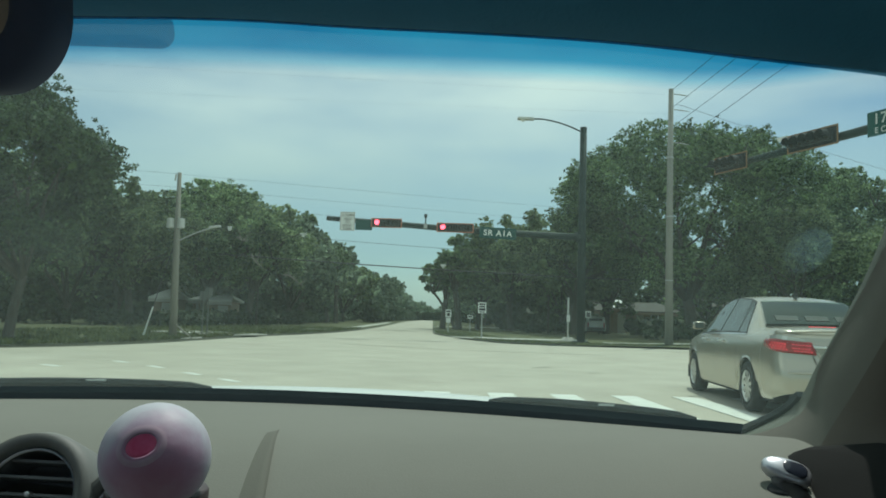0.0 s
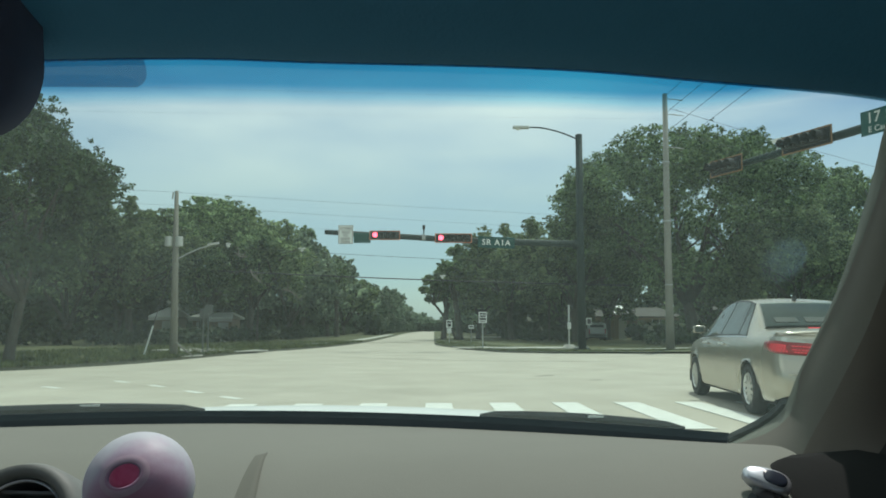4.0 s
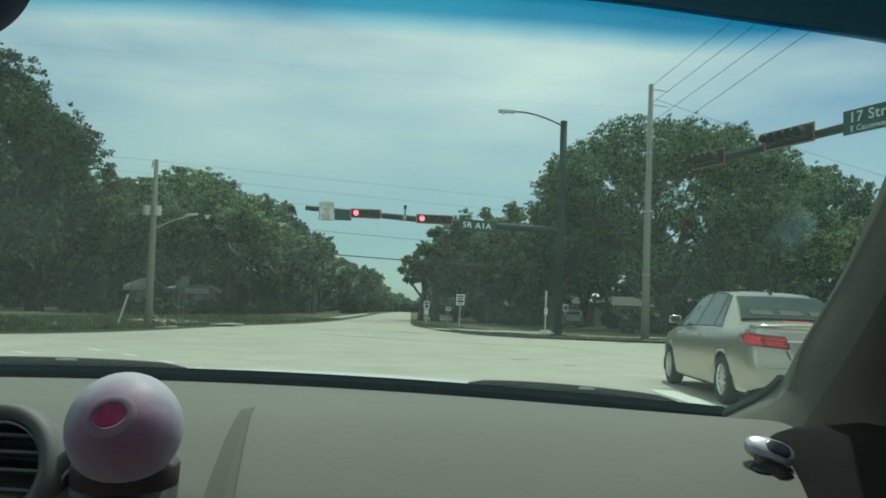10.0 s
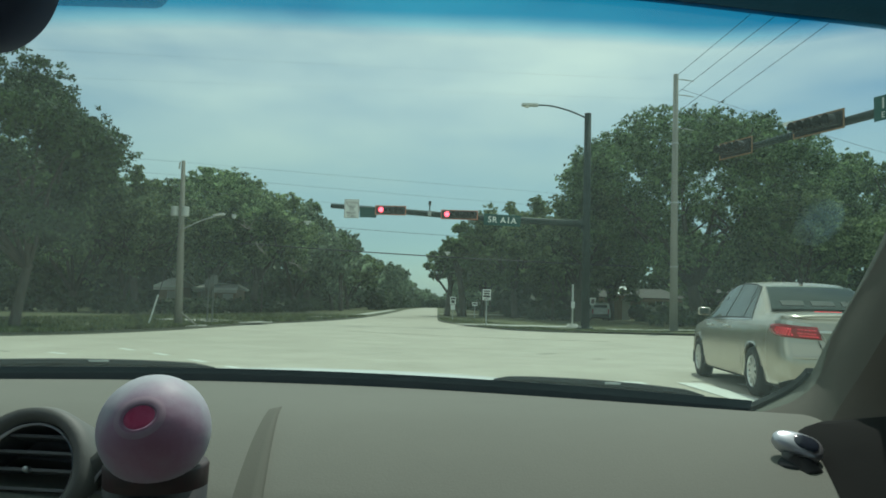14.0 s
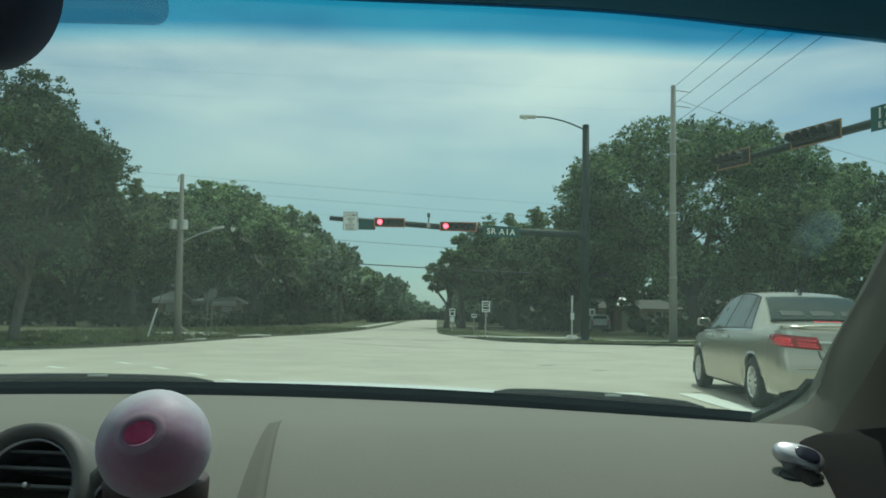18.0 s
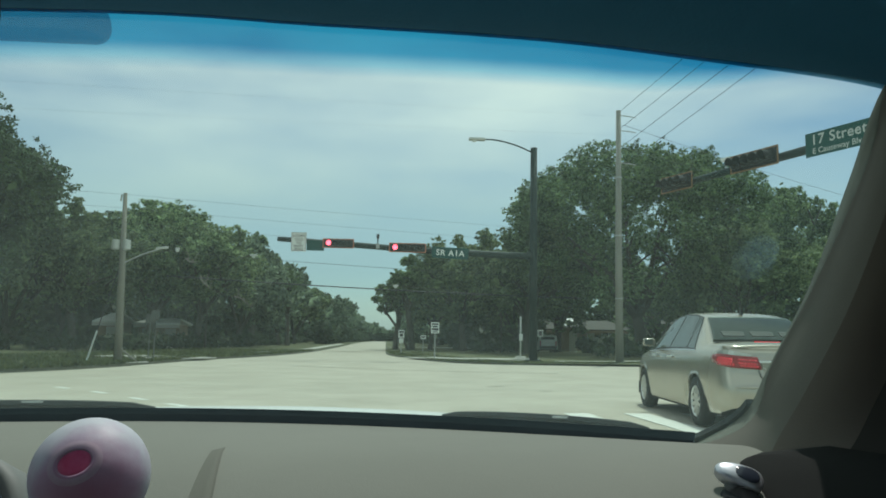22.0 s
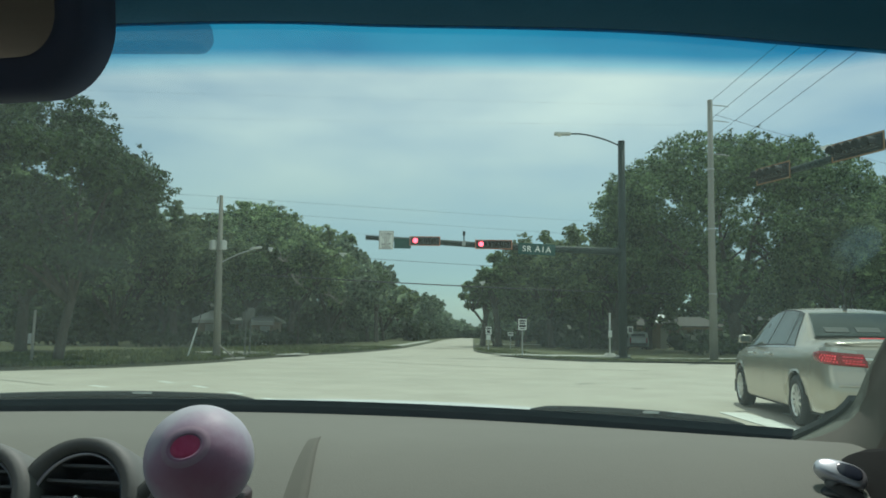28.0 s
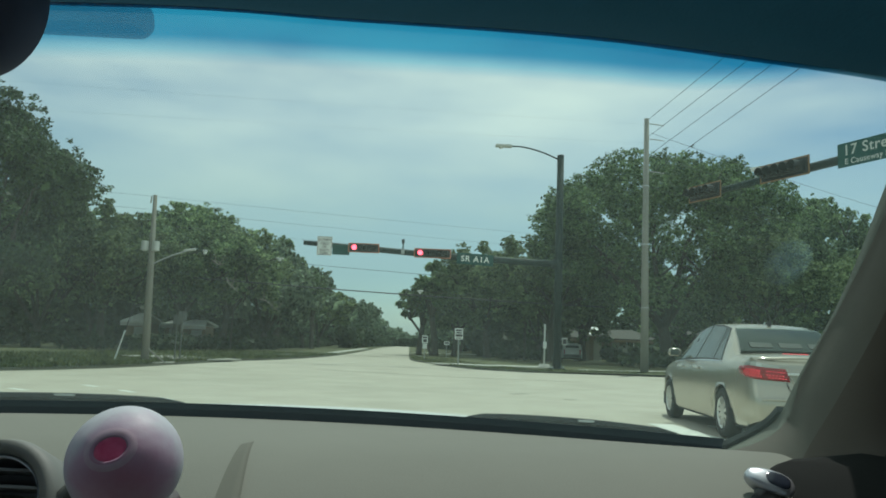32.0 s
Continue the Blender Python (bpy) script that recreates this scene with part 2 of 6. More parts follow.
def smear_material():
    m = bpy.data.materials.new("dried_film")
    m.use_nodes = True
    n, l = m.node_tree.nodes, m.node_tree.links
    clear, film = n.new("ShaderNodeBsdfTransparent"), n.new("ShaderNodeBsdfTranslucent")
    film.inputs["Color"].default_value = (0.35, 0.5, 0.62, 1)
    co, noisy, mr = n.new("ShaderNodeTexCoord"), n.new("ShaderNodeTexNoise"), n.new("ShaderNodeMapRange")
    noisy.inputs["Scale"].default_value = 40.0
    mr.inputs["To Min"].default_value, mr.inputs["To Max"].default_value = 0.0, 0.06
    mix = n.new("ShaderNodeMixShader")
    l.new(co.outputs["Object"], noisy.inputs["Vector"])
    l.new(noisy.outputs["Fac"], mr.inputs["Value"])
    l.new(mr.outputs["Result"], mix.inputs["Fac"])
    l.new(clear.outputs["BSDF"], mix.inputs[1])
    l.new(film.outputs["BSDF"], mix.inputs[2])
    l.new(mix.outputs["Shader"], n["Material Output"].inputs["Surface"])
    return m


M_FRIT = frit_material(tint=(0.66, 0.70, 0.74))
M_SIDE_GLASS = frit_material("side_window_glass", (0.72, 0.82, 0.78))
SHADE_FROM, SHADE_MID, SHADE_TO = 0.903, 0.918, 0.932

M_CONCRETE = material("worn_pale_road", (0.365, 0.335, 0.275), 0.9, colour2=(0.465, 0.430, 0.362), scale=0.6, bump=0.25, bump_scale=30)
M_PAINT = material("road_paint", (0.72, 0.72, 0.68), 0.7, colour2=(0.58, 0.58, 0.53), scale=5.0, bump=0.2, bump_scale=40)
M_KERB = material("dark_kerb_concrete", (0.105, 0.105, 0.075), 0.9, colour2=(0.065, 0.07, 0.045), scale=2.0, bump=0.3)
M_WALK = material("pavement_concrete", (0.50, 0.48, 0.43), 0.9, colour2=(0.40, 0.39, 0.35), scale=1.5, bump=0.2)
M_GRASS = material("lawn_grass", (0.048, 0.062, 0.020), 0.9, colour2=(0.112, 0.110, 0.046), scale=0.9, bump=0.8, bump_scale=25)
M_BLADE = leaf_material("grass_blades", (0.034, 0.052, 0.018), (0.125, 0.14, 0.052), 0.25)
M_BARK = material("oak_bark", (0.055, 0.05, 0.04), 0.95, colour2=(0.11, 0.10, 0.082), scale=3.0, bump=0.9, bump_scale=12, stretch=(3, 3, 0.6))
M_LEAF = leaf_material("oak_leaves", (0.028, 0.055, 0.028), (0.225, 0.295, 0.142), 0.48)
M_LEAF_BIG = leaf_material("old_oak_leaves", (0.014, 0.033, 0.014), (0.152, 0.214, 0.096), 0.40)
# Paler leaves for the far oaks; distance haze is mixed into the colour.
M_LEAF_HAZE = leaf_material("haze_tinted_leaves", (0.075, 0.105, 0.075), (0.25, 0.31, 0.20), 0.3)
# Darker leaf copy: the corner oak's shade, against the sunlit tones above.
M_LEAF_SHADED = leaf_material("shaded_oak_leaves", (0.012, 0.028, 0.013), (0.090, 0.138, 0.056), 0.26)
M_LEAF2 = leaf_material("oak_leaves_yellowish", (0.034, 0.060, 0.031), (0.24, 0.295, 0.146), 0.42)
M_DEADWOOD = material("bleached_deadwood", (0.30, 0.28, 0.24), 0.9, colour2=(0.22, 0.20, 0.17), scale=6.0, bump=0.3)
M_POLE_WOOD = material("weathered_pole", (0.27, 0.26, 0.22), 0.9, colour2=(0.20, 0.19, 0.16), scale=2.0, bump=0.5, stretch=(6, 6, 0.5))
M_POLE_GREY = material("concrete_pole", (0.29, 0.285, 0.255), 0.85, colour2=(0.23, 0.226, 0.20), scale=1.5, bump=0.3, stretch=(2, 2, 0.4))
M_MAST = material("dark_green_mast", (0.010, 0.022, 0.020), 0.6, colour2=(0.016, 0.032, 0.029), scale=3.0, spec=0.25)
M_BLACK = material("signal_black", (0.012, 0.013, 0.013), 0.55, colour2=(0.02, 0.02, 0.02), scale=9.0)
M_YELLOW = material("reflective_yellow", (0.30, 0.17, 0.07), 0.6, colour2=(0.24, 0.13, 0.06), scale=4.0)
M_ORANGE = material("reflective_orange", (0.62, 0.24, 0.14), 0.6, colour2=(0.52, 0.19, 0.11), scale=4.0)
M_LENS = material("dark_lens", (0.02, 0.02, 0.018), 0.25)
M_RED_ON = lamp_material("lit_red_lens", (1.0, 0.08, 0.13), 6.0)
M_SIGN_LETTER = material("sign_letter_white", (0.55, 0.56, 0.54), 0.6, colour2=(0.50, 0.51, 0.49), scale=5.0)
M_SIGN_GREEN = material("sign_green", (0.015, 0.072, 0.064), 0.6, colour2=(0.020, 0.088, 0.078), scale=3.0, spec=0.2)
M_SIGN_WHITE = material("sign_white", (0.86, 0.86, 0.83), 0.5, colour2=(0.79, 0.79, 0.76), scale=3.0)
M_SIGN_INK = material("sign_black_ink", (0.03, 0.03, 0.03), 0.6)
M_GALV = material("galvanised_steel", (0.45, 0.46, 0.45), 0.45, 0.6, colour2=(0.36, 0.37, 0.36), scale=6.0)
M_SIGN_BACK = material("dull_sign_back", (0.13, 0.14, 0.13), 0.7, 0.2, colour2=(0.10, 0.11, 0.10), scale=4.0)
M_TAR = material("weathered_tar", (0.20, 0.19, 0.155), 0.85, colour2=(0.32, 0.30, 0.245), scale=5.0, bump=0.2)
M_WIRE = material("power_cable", (0.05, 0.05, 0.055), 0.6)
M_ALUM = material("lamp_aluminium", (0.62, 0.63, 0.60), 0.5, 0.2, colour2=(0.52, 0.53, 0.5), scale=6.0)
M_DASH = material("dash_vinyl", (0.143, 0.151, 0.129), 0.8, colour2=(0.160, 0.168, 0.143), scale=3.0, bump=0.08, bump_scale=420, spec=0.3)
M_MIRROR_CASE = material("mirror_case_blue_black", (0.075, 0.095, 0.16), 0.7, colour2=(0.085, 0.105, 0.175), scale=8.0, spec=0.3)
M_BORDER = material("navy_glass_border", (0.085, 0.108, 0.118), 0.8, colour2=(0.100, 0.124, 0.134), scale=9.0, bump=0.1, spec=0.2)
# Lifted above black plastic; the veil of glare is put into this grey.
M_VENT_INNER = material("vent_plastic_veiled", (0.17, 0.18, 0.185), 0.6, colour2=(0.145, 0.155, 0.16), scale=10.0, spec=0.4)
M_VENT = material("vent_surround_grey", (0.138, 0.147, 0.138), 0.6, colour2=(0.150, 0.159, 0.149), scale=6.0, bump=0.05, bump_scale=300, spec=0.4)
M_LEVER = material("satin_chrome_lever", (0.58, 0.59, 0.63), 0.36, 0.85, colour2=(0.52, 0.53, 0.57), scale=30.0)
M_DASH_DARK = material("dash_vinyl_dark", (0.112, 0.116, 0.098), 0.85, colour2=(0.121, 0.125, 0.105), scale=4.0, bump=0.06, bump_scale=420, spec=0.2)
M_TRIM = material("pillar_fabric", (0.134, 0.134, 0.115), 0.9, colour2=(0.120, 0.120, 0.103), scale=5.0, bump=0.08, bump_scale=500, spec=0.2)
M_RUBBER = material("black_rubber", (0.034, 0.038, 0.041), 0.85, colour2=(0.044, 0.048, 0.051), scale=14.0, bump=0.1, spec=0.15)
M_PLASTIC = material("dark_grey_plastic", (0.07, 0.072, 0.072), 0.5, colour2=(0.082, 0.084, 0.083), scale=10.0, bump=0.1, bump_scale=300)
# Blue raised far above dark trim to hold the glare in the colour.
M_HEADER = material("header_vinyl_glare", (0.085, 0.345, 0.59), 0.8, colour2=(0.076, 0.31, 0.53), scale=6.0, bump=0.1, bump_scale=300)
M_CHROME = material("satin_chrome", (0.72, 0.73, 0.74), 0.30, 1.0)
M_MIRROR = material("mirror_glass", (0.9, 0.9, 0.9), 0.01, 1.0)
M_SILVER = material("champagne_silver_paint", (0.45, 0.415, 0.345), 0.22, 0.65, colour2=(0.48, 0.44, 0.37), scale=2.0)
M_WHITE_CAR = material("white_car_paint", (0.72, 0.72, 0.70), 0.25, 0.0, colour2=(0.66, 0.66, 0.64), scale=2.0)
M_CAR_GLASS = material("tinted_car_glass", (0.075, 0.095, 0.085), 0.08, 0.0, colour2=(0.04, 0.053, 0.047), scale=1.6, spec=0.2)
M_CABIN = material("dim_car_cabin", (0.22, 0.26, 0.23), 0.9, colour2=(0.17, 0.20, 0.18), scale=3.0)
M_HEADREST = material("pale_headrest", (0.09, 0.10, 0.09), 0.9, colour2=(0.075, 0.083, 0.075), scale=9.0)
M_RECESS = material("shaded_silver_paint", (0.26, 0.26, 0.22), 0.4, 0.5, colour2=(0.28, 0.28, 0.24), scale=4.0)
M_REAR_GLASS = pane_material()
M_TYRE = material("tyre_rubber", (0.018, 0.018, 0.018), 0.85, colour2=(0.03, 0.03, 0.028), scale=8.0)
M_RIM = material("alloy_rim", (0.6, 0.6, 0.58), 0.3, 0.8)
M_TAIL = material("red_tail_lens", (0.26, 0.016, 0.020), 0.2)
M_INLAY = material("dark_blue_grey_inlay", (0.025, 0.03, 0.045), 0.18, colour2=(0.03, 0.036, 0.052), scale=20.0)
# Paled so that the sunlit look of the shed roofs sits in the colour.
M_ROOF_PALE = material("pale_sunlit_roof", (0.62, 0.62, 0.59), 0.8, colour2=(0.78, 0.78, 0.74), scale=2.0, bump=0.3, stretch=(1, 4, 1))
M_LID_CLEAR = material("clear_lamp_cover", (0.55, 0.56, 0.55), 0.12, 0.6)
M_TAIL_ON = lamp_material("lit_brake_lens", (0.85, 0.03, 0.055), 0.85)
M_UNDER = material("car_underbody", (0.012, 0.012, 0.012), 0.9)
M_WALL = material("house_brown_wall", (0.30, 0.22, 0.155), 0.9, colour2=(0.25, 0.185, 0.13), scale=1.0, bump=0.2)
M_WALL_W = material("pale_house_wall", (0.55, 0.53, 0.48), 0.9, colour2=(0.48, 0.46, 0.42), scale=1.0, bump=0.2)
# Grey shingles made darker, with the tree shade put into their colour.
M_ROOF = material("shaded_grey_shingles", (0.082, 0.077, 0.068), 0.9, colour2=(0.058, 0.055, 0.048), scale=4.0, bump=0.5, bump_scale=14)
M_ROOF_W = material("white_metal_roof", (0.75, 0.75, 0.73), 0.4, 0.1, colour2=(0.66, 0.66, 0.64), scale=2.0)
M_WINDOW = material("house_window_glass", (0.03, 0.04, 0.045), 0.08, 0.0, spec=0.8)
# Hedge greens darkened in colour for the shade of the canopy.
M_HEDGE = leaf_material("shaded_hedge_leaves", (0.012, 0.026, 0.012), (0.048, 0.07, 0.03), 0.25)
M_CUP_RIM = material("drink_line_in_cup", (0.052, 0.024, 0.027), 0.5, colour2=(0.030, 0.024, 0.025), scale=45.0)


def lid_material():
    """Frosted plastic with the pink drink showing through its face; its milky edge falloff is put into the colour."""
    m = material("frosted_cup_lid", (0.50, 0.52, 0.58), 0.55, bump=0.05, bump_scale=60)
    n, l = m.node_tree.nodes, m.node_tree.links
    co, noisy, far, add, mr, ramp = (n.new("ShaderNode" + k) for k in ("TexCoord", "TexNoise", "VectorMath", "Math", "MapRange", "ValToRGB"))
    noisy.inputs["Scale"].default_value, noisy.inputs["Detail"].default_value, noisy.inputs["Distortion"].default_value = 30.0, 3.0, 0.5
    l.new(co.outputs["Object"], noisy.inputs["Vector"])
    # Edge brightening is coloured in by distance from the point facing the eye.
    far.operation = "DISTANCE"
    far.inputs[1].default_value = (0.014, -0.044, 0.147)
    l.new(co.outputs["Object"], far.inputs[0])
    add.operation = "MULTIPLY_ADD"
    add.inputs[1].default_value = 0.062
    l.new(noisy.outputs["Fac"], add.inputs[0])
    l.new(far.outputs["Value"], add.inputs[2])
    mr.inputs["From Min"].default_value, mr.inputs["From Max"].default_value = 0.032, 0.098
    l.new(add.outputs["Value"], mr.inputs["Value"])
    e = ramp.color_ramp.elements
    e[0].position, e[0].color = 0.10, (0.33, 0.155, 0.24, 1)
    e[1].position, e[1].color = 0.95, (0.42, 0.435, 0.48, 1)
    for p, c in ((0.40, (0.35, 0.215, 0.31, 1)), (0.68, (0.38, 0.315, 0.40, 1))):
        k = e.new(p)
        k.color = c
    l.new(mr.outputs["Result"], ramp.inputs["Fac"])
    l.new(ramp.outputs["Color"], n["Principled BSDF"].inputs["Base Color"])
    return m


M_CUP_LID = lid_material()
M_LID_RING = material("milky_lid_ring", (0.42, 0.34, 0.41), 0.5, colour2=(0.36, 0.24, 0.32), scale=40.0)
M_DRINK = material("pink_drink", (0.55, 0.05, 0.15), 0.5, colour2=(0.64, 0.12, 0.25), scale=70.0)
M_CUP = material("dark_clear_cup", (0.032, 0.034, 0.035), 0.5, colour2=(0.028, 0.024, 0.026), scale=12.0)
# Browner copy of the pillar fabric with a little shade in its colour.
M_TRIM_SHADE = material("pillar_fabric_shade", (0.130, 0.118, 0.100), 0.9, colour2=(0.116, 0.105, 0.089), scale=5.0, bump=0.08, bump_scale=500, spec=0.2)
# Near-black copy of the pillar fabric; the shade is in its colour.
M_FOOT_SHADE = material("shaded_foot_trim", (0.0075, 0.008, 0.0075), 0.9, colour2=(0.006, 0.0065, 0.006), scale=5.0, bump=0.05, bump_scale=500, spec=0.2)
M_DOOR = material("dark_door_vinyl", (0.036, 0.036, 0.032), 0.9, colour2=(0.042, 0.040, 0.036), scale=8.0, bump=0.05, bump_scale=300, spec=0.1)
M_IRON = material("cast_iron_cover", (0.10, 0.095, 0.085), 0.7, colour2=(0.15, 0.14, 0.12), scale=9.0, bump=0.5)


# ---- building helpers ----
def mesh_of(name, bm, mat, smooth=False):
    me = bpy.data.meshes.new(name)
    bm.normal_update()
    bm.to_mesh(me)
    bm.free()
    if smooth:
        me.polygons.foreach_set("use_smooth", [True] * len(me.polygons))
    me.materials.append(mat)
    return me


def part(name, bm, mat, parent=None, label="", smooth=False):
    ob = new(name, mesh_of(name, bm, mat, smooth))
    if parent:
        ob.parent = parent
    if label:
        ob["label"] = label
    return ob


def thing(name, x=0, y=0, z=0, rz=0, label="", category="", group="", kind=""):
    ob = new(name)
    ob.empty_display_size = 0.2
    ob.matrix_world = pose(x, y, z, 0, 0, rz)
    return tagged(ob, label, category, group, kind)


def add_box(bm, lo, hi, m=None, bevel=0.0):
    c, s = [(a + b) / 2 for a, b in zip(lo, hi)], [abs(b - a) for a, b in zip(lo, hi)]
    r = bmesh.ops.create_cube(bm, size=1.0, matrix=(m or Matrix()) @ Matrix.Translation(c) @ Matrix.Diagonal((*s, 1)))
    if bevel:
        edges = list({e for v in r["verts"] for e in v.link_edges})
        bmesh.ops.bevel(bm, geom=edges, offset=bevel, segments=2, affect="EDGES", profile=0.6)
    return bm


def box(lo, hi, m=None, bevel=0.0):
    return add_box(bmesh.new(), lo, hi, m, bevel)


def add_tube(bm, points, radii, sides=10, caps=True):
    """A round tube along points with a radius at each."""
    pts = [Vector(p) for p in points]
    if not hasattr(radii, "__len__"):
        radii = [radii] * len(pts)
    rings, last = [], None
    for i, p in enumerate(pts):
        way = (pts[min(i + 1, len(pts) - 1)] - pts[max(i - 1, 0)]).normalized()
        side = last if last is not None else (Vector((1, 0, 0)) if abs(way.x) < 0.9 else Vector((0, 1, 0)))
        side = (side - way * side.dot(way)).normalized()
        last, up = side, way.cross(side)
        rings.append([bm.verts.new(p + radii[i] * (math.cos(a) * side + math.sin(a) * up)) for a in (2 * math.pi * k / sides for k in range(sides))])
    for a, b in zip(rings, rings[1:]):
        for k in range(sides):
            bm.faces.new((a[k], a[(k + 1) % sides], b[(k + 1) % sides], b[k]))
    if caps:
        bm.faces.new(rings[0][::-1])
        bm.faces.new(rings[-1])
    return bm


def tube(points, radii, sides=10, caps=True):
    return add_tube(bmesh.new(), points, radii, sides, caps)


def lathe(profile, sides=32, m=None):
    """Turns (radius, height) pairs about z."""
    bm, m = bmesh.new(), m or Matrix()
    rings = []
    for r, h in profile:
        if r < 1e-6:
            rings.append([bm.verts.new(m @ Vector((0, 0, h)))] * sides)
        else:
            rings.append([bm.verts.new(m @ Vector((r * math.cos(2 * math.pi * k / sides), r * math.sin(2 * math.pi * k / sides), h))) for k in range(sides)])
    for a, b in zip(rings, rings[1:]):
        for k in range(sides):
            some = []
            for v in (a[k], a[(k + 1) % sides], b[(k + 1) % sides], b[k]):
                if v not in some:
                    some.append(v)
            if len(some) > 2:
                bm.faces.new(some)
    return bm


def sheet(grid, thick=0.0):
    """A surface through a grid of points; thick: its depth along the normals."""
    bm = bmesh.new()
    rows = [[bm.verts.new(p) for p in row] for row in grid]
    for a, b in zip(rows, rows[1:]):
        for i in range(len(a) - 1):
            bm.faces.new((a[i], a[i + 1], b[i + 1], b[i]))
    if thick:
        bm.normal_update()
        bmesh.ops.solidify(bm, geom=bm.faces[:], thickness=thick)
    return bm


def smooth_line(points, steps=8):
    """A Catmull-Rom line through the points."""
    p = [Vector(q) for q in points]
    p = [2 * p[0] - p[1], *p, 2 * p[-1] - p[-2]]
    out = []
    for a, b, c, d in zip(p, p[1:], p[2:], p[3:]):
        for s in range(steps):
            t = s / steps
            out.append(0.5 * ((2 * b) + (c - a) * t + (2 * a - 5 * b + 4 * c - d) * t * t + (3 * b - a - 3 * c + d) * t**3))
    return out + [p[-2]]


def text_part(words, size, mat, parent, m, bold=0.0, squeeze=1.0):
    """Each letter of the words as a part of its own."""
    cu = bpy.data.curves.new("letter", "FONT")
    cu.body, cu.size, cu.align_x, cu.align_y, cu.extrude, cu.offset = words, size, "CENTER", "CENTER", 0.003, bold
    cu.space_character = squeeze
    tmp = bpy.data.objects.new("letter", cu)
    scene.collection.objects.link(tmp)
    me = bpy.data.meshes.new_from_object(tmp.evaluated_get(bpy.context.evaluated_depsgraph_get()))
    bpy.data.objects.remove(tmp)
    co = [m @ v.co for v in me.vertices]
    owner = list(range(len(co)))

    def root_of(i):
        while owner[i] != i:
            owner[i] = owner[owner[i]]
            i = owner[i]
        return i

    for e in me.edges:
        owner[root_of(e.vertices[0])] = root_of(e.vertices[1])
    groups = {}
    for f in me.polygons:
        groups.setdefault(root_of(f.vertices[0]), []).append(list(f.vertices))
    for faces in groups.values():
        used = sorted({i for f in faces for i in f})
        back = {i: k for k, i in enumerate(used)}
        one = bpy.data.meshes.new("letter")
        one.from_pydata([co[i] for i in used], [], [[back[i] for i in f] for f in faces])
        one.materials.append(mat)
        new("letter", one).parent = parent


# ---- ground, road, verges ----
def gz(y):
    """Height of the road: level, then dipping gently far down the street."""
    return -0.004 * max(0.0, y - 150.0)


ys = [-400, -60, -30, 0, 20, 42, 60, 90, 130, 200, 300, 500, 900, 2500]
xs = [-2500, -400, -120, -60, -30, -10, 10, 30, 60, 120, 400, 2500]
ground = part("ground", sheet([[(x, y, gz(y) - 0.06) for x in xs] for y in ys]), M_GRASS)
tagged(ground, "green summer lawn and rough grass around the junction", "ground", kind="structure")
bm = sheet([[(x, y, gz(y)) for x in (-75, -40, -20, -10, 0, 10, 20, 40, 75)] for y in (-60, -30, -10, 0, 10, 20, 30, 42, 60)])
road = part("road", bm, M_CONCRETE)
tagged(road, "pale sun-bleached worn road surface of a wide junction", "road", kind="structure")
street_mid = [(-2.45, y) for y in (59, 75, 100, 150, 200, 280, 360)]
bm = sheet([[(x - 3.2, y, gz(y) + 0.004), (x, y, gz(y) + 0.03), (x + 3.2, y, gz(y) + 0.004)] for x, y in street_mid])
tagged(part("street", bm, M_CONCRETE), "pale straight street running away between oak trees", "road", kind="structure")

LEFT_KERB = smooth_line([(-75, -27, 0), (-40, -1.2, 0), (-20, 13.7, 0), (-13.0, 18.9, 0), (-10.9, 21.2, 0), (-9.7, 23.9, 0), (-9.1, 26.4, 0), (-8.75, 29.2, 0), (-8.4, 32.6, 0), (-7.8, 36.8, 0), (-7.0, 40.2, 0), (-6.1, 45.8, 0), (-5.35, 55, 0), (-5.0, 70, 0), (-5.0, 110, 0), (-5.0, 200, 0), (-5.0, 340, 0)], 6)
RIGHT_KERB = smooth_line([(0.1, 340, 0), (0.1, 180, 0), (0.08, 75, 0), (0.1, 56, 0), (0.35, 49.5, 0), (0.95, 45.6, 0), (1.75, 41.5, 0), (2.6, 38.2, 0), (3.8, 36.1, 0), (6.2, 35.1, 0), (8.8, 35.9, 0), (11.3, 37.1, 0), (13.6, 38.8, 0), (17.2, 41.7, 0), (30, 51.5, 0), (60, 74.0, 0), (75, 86, 0)], 6)
KERB_H = 0.09


def verge(name, line, far, label):
    """Raised grass behind a kerb line."""
    bm = bmesh.new()
    rows = []
    for p in line:
        a = Vector((p.x, p.y, gz(p.y) + KERB_H - 0.01))
        row = [a]
        for k in (0.02, 0.06, 0.15, 0.4, 1.0):
            q = a.lerp(Vector((far[0], far[1] if far[1] is not None else p.y, 0)), k)
            row.append(Vector((q.x, q.y, gz(q.y) + KERB_H - 0.01 + 0.05 * noise.noise(q * 0.3))))
        rows.append([bm.verts.new(v) for v in row])
    for a, b in zip(rows, rows[1:]):
        for i in range(len(a) - 1):
            bm.faces.new((a[i], a[i + 1], b[i + 1], b[i]))
    bmesh.ops.recalc_face_normals(bm, faces=bm.faces[:])
    return tagged(part(name, bm, M_GRASS), label, "lawn", kind="structure")


verge("verge_left", LEFT_KERB, (-320, None), "shaded grass verge behind a low kerb")
verge("verge_right", RIGHT_KERB, (320, None), "shaded grass verge with trees behind a low kerb")


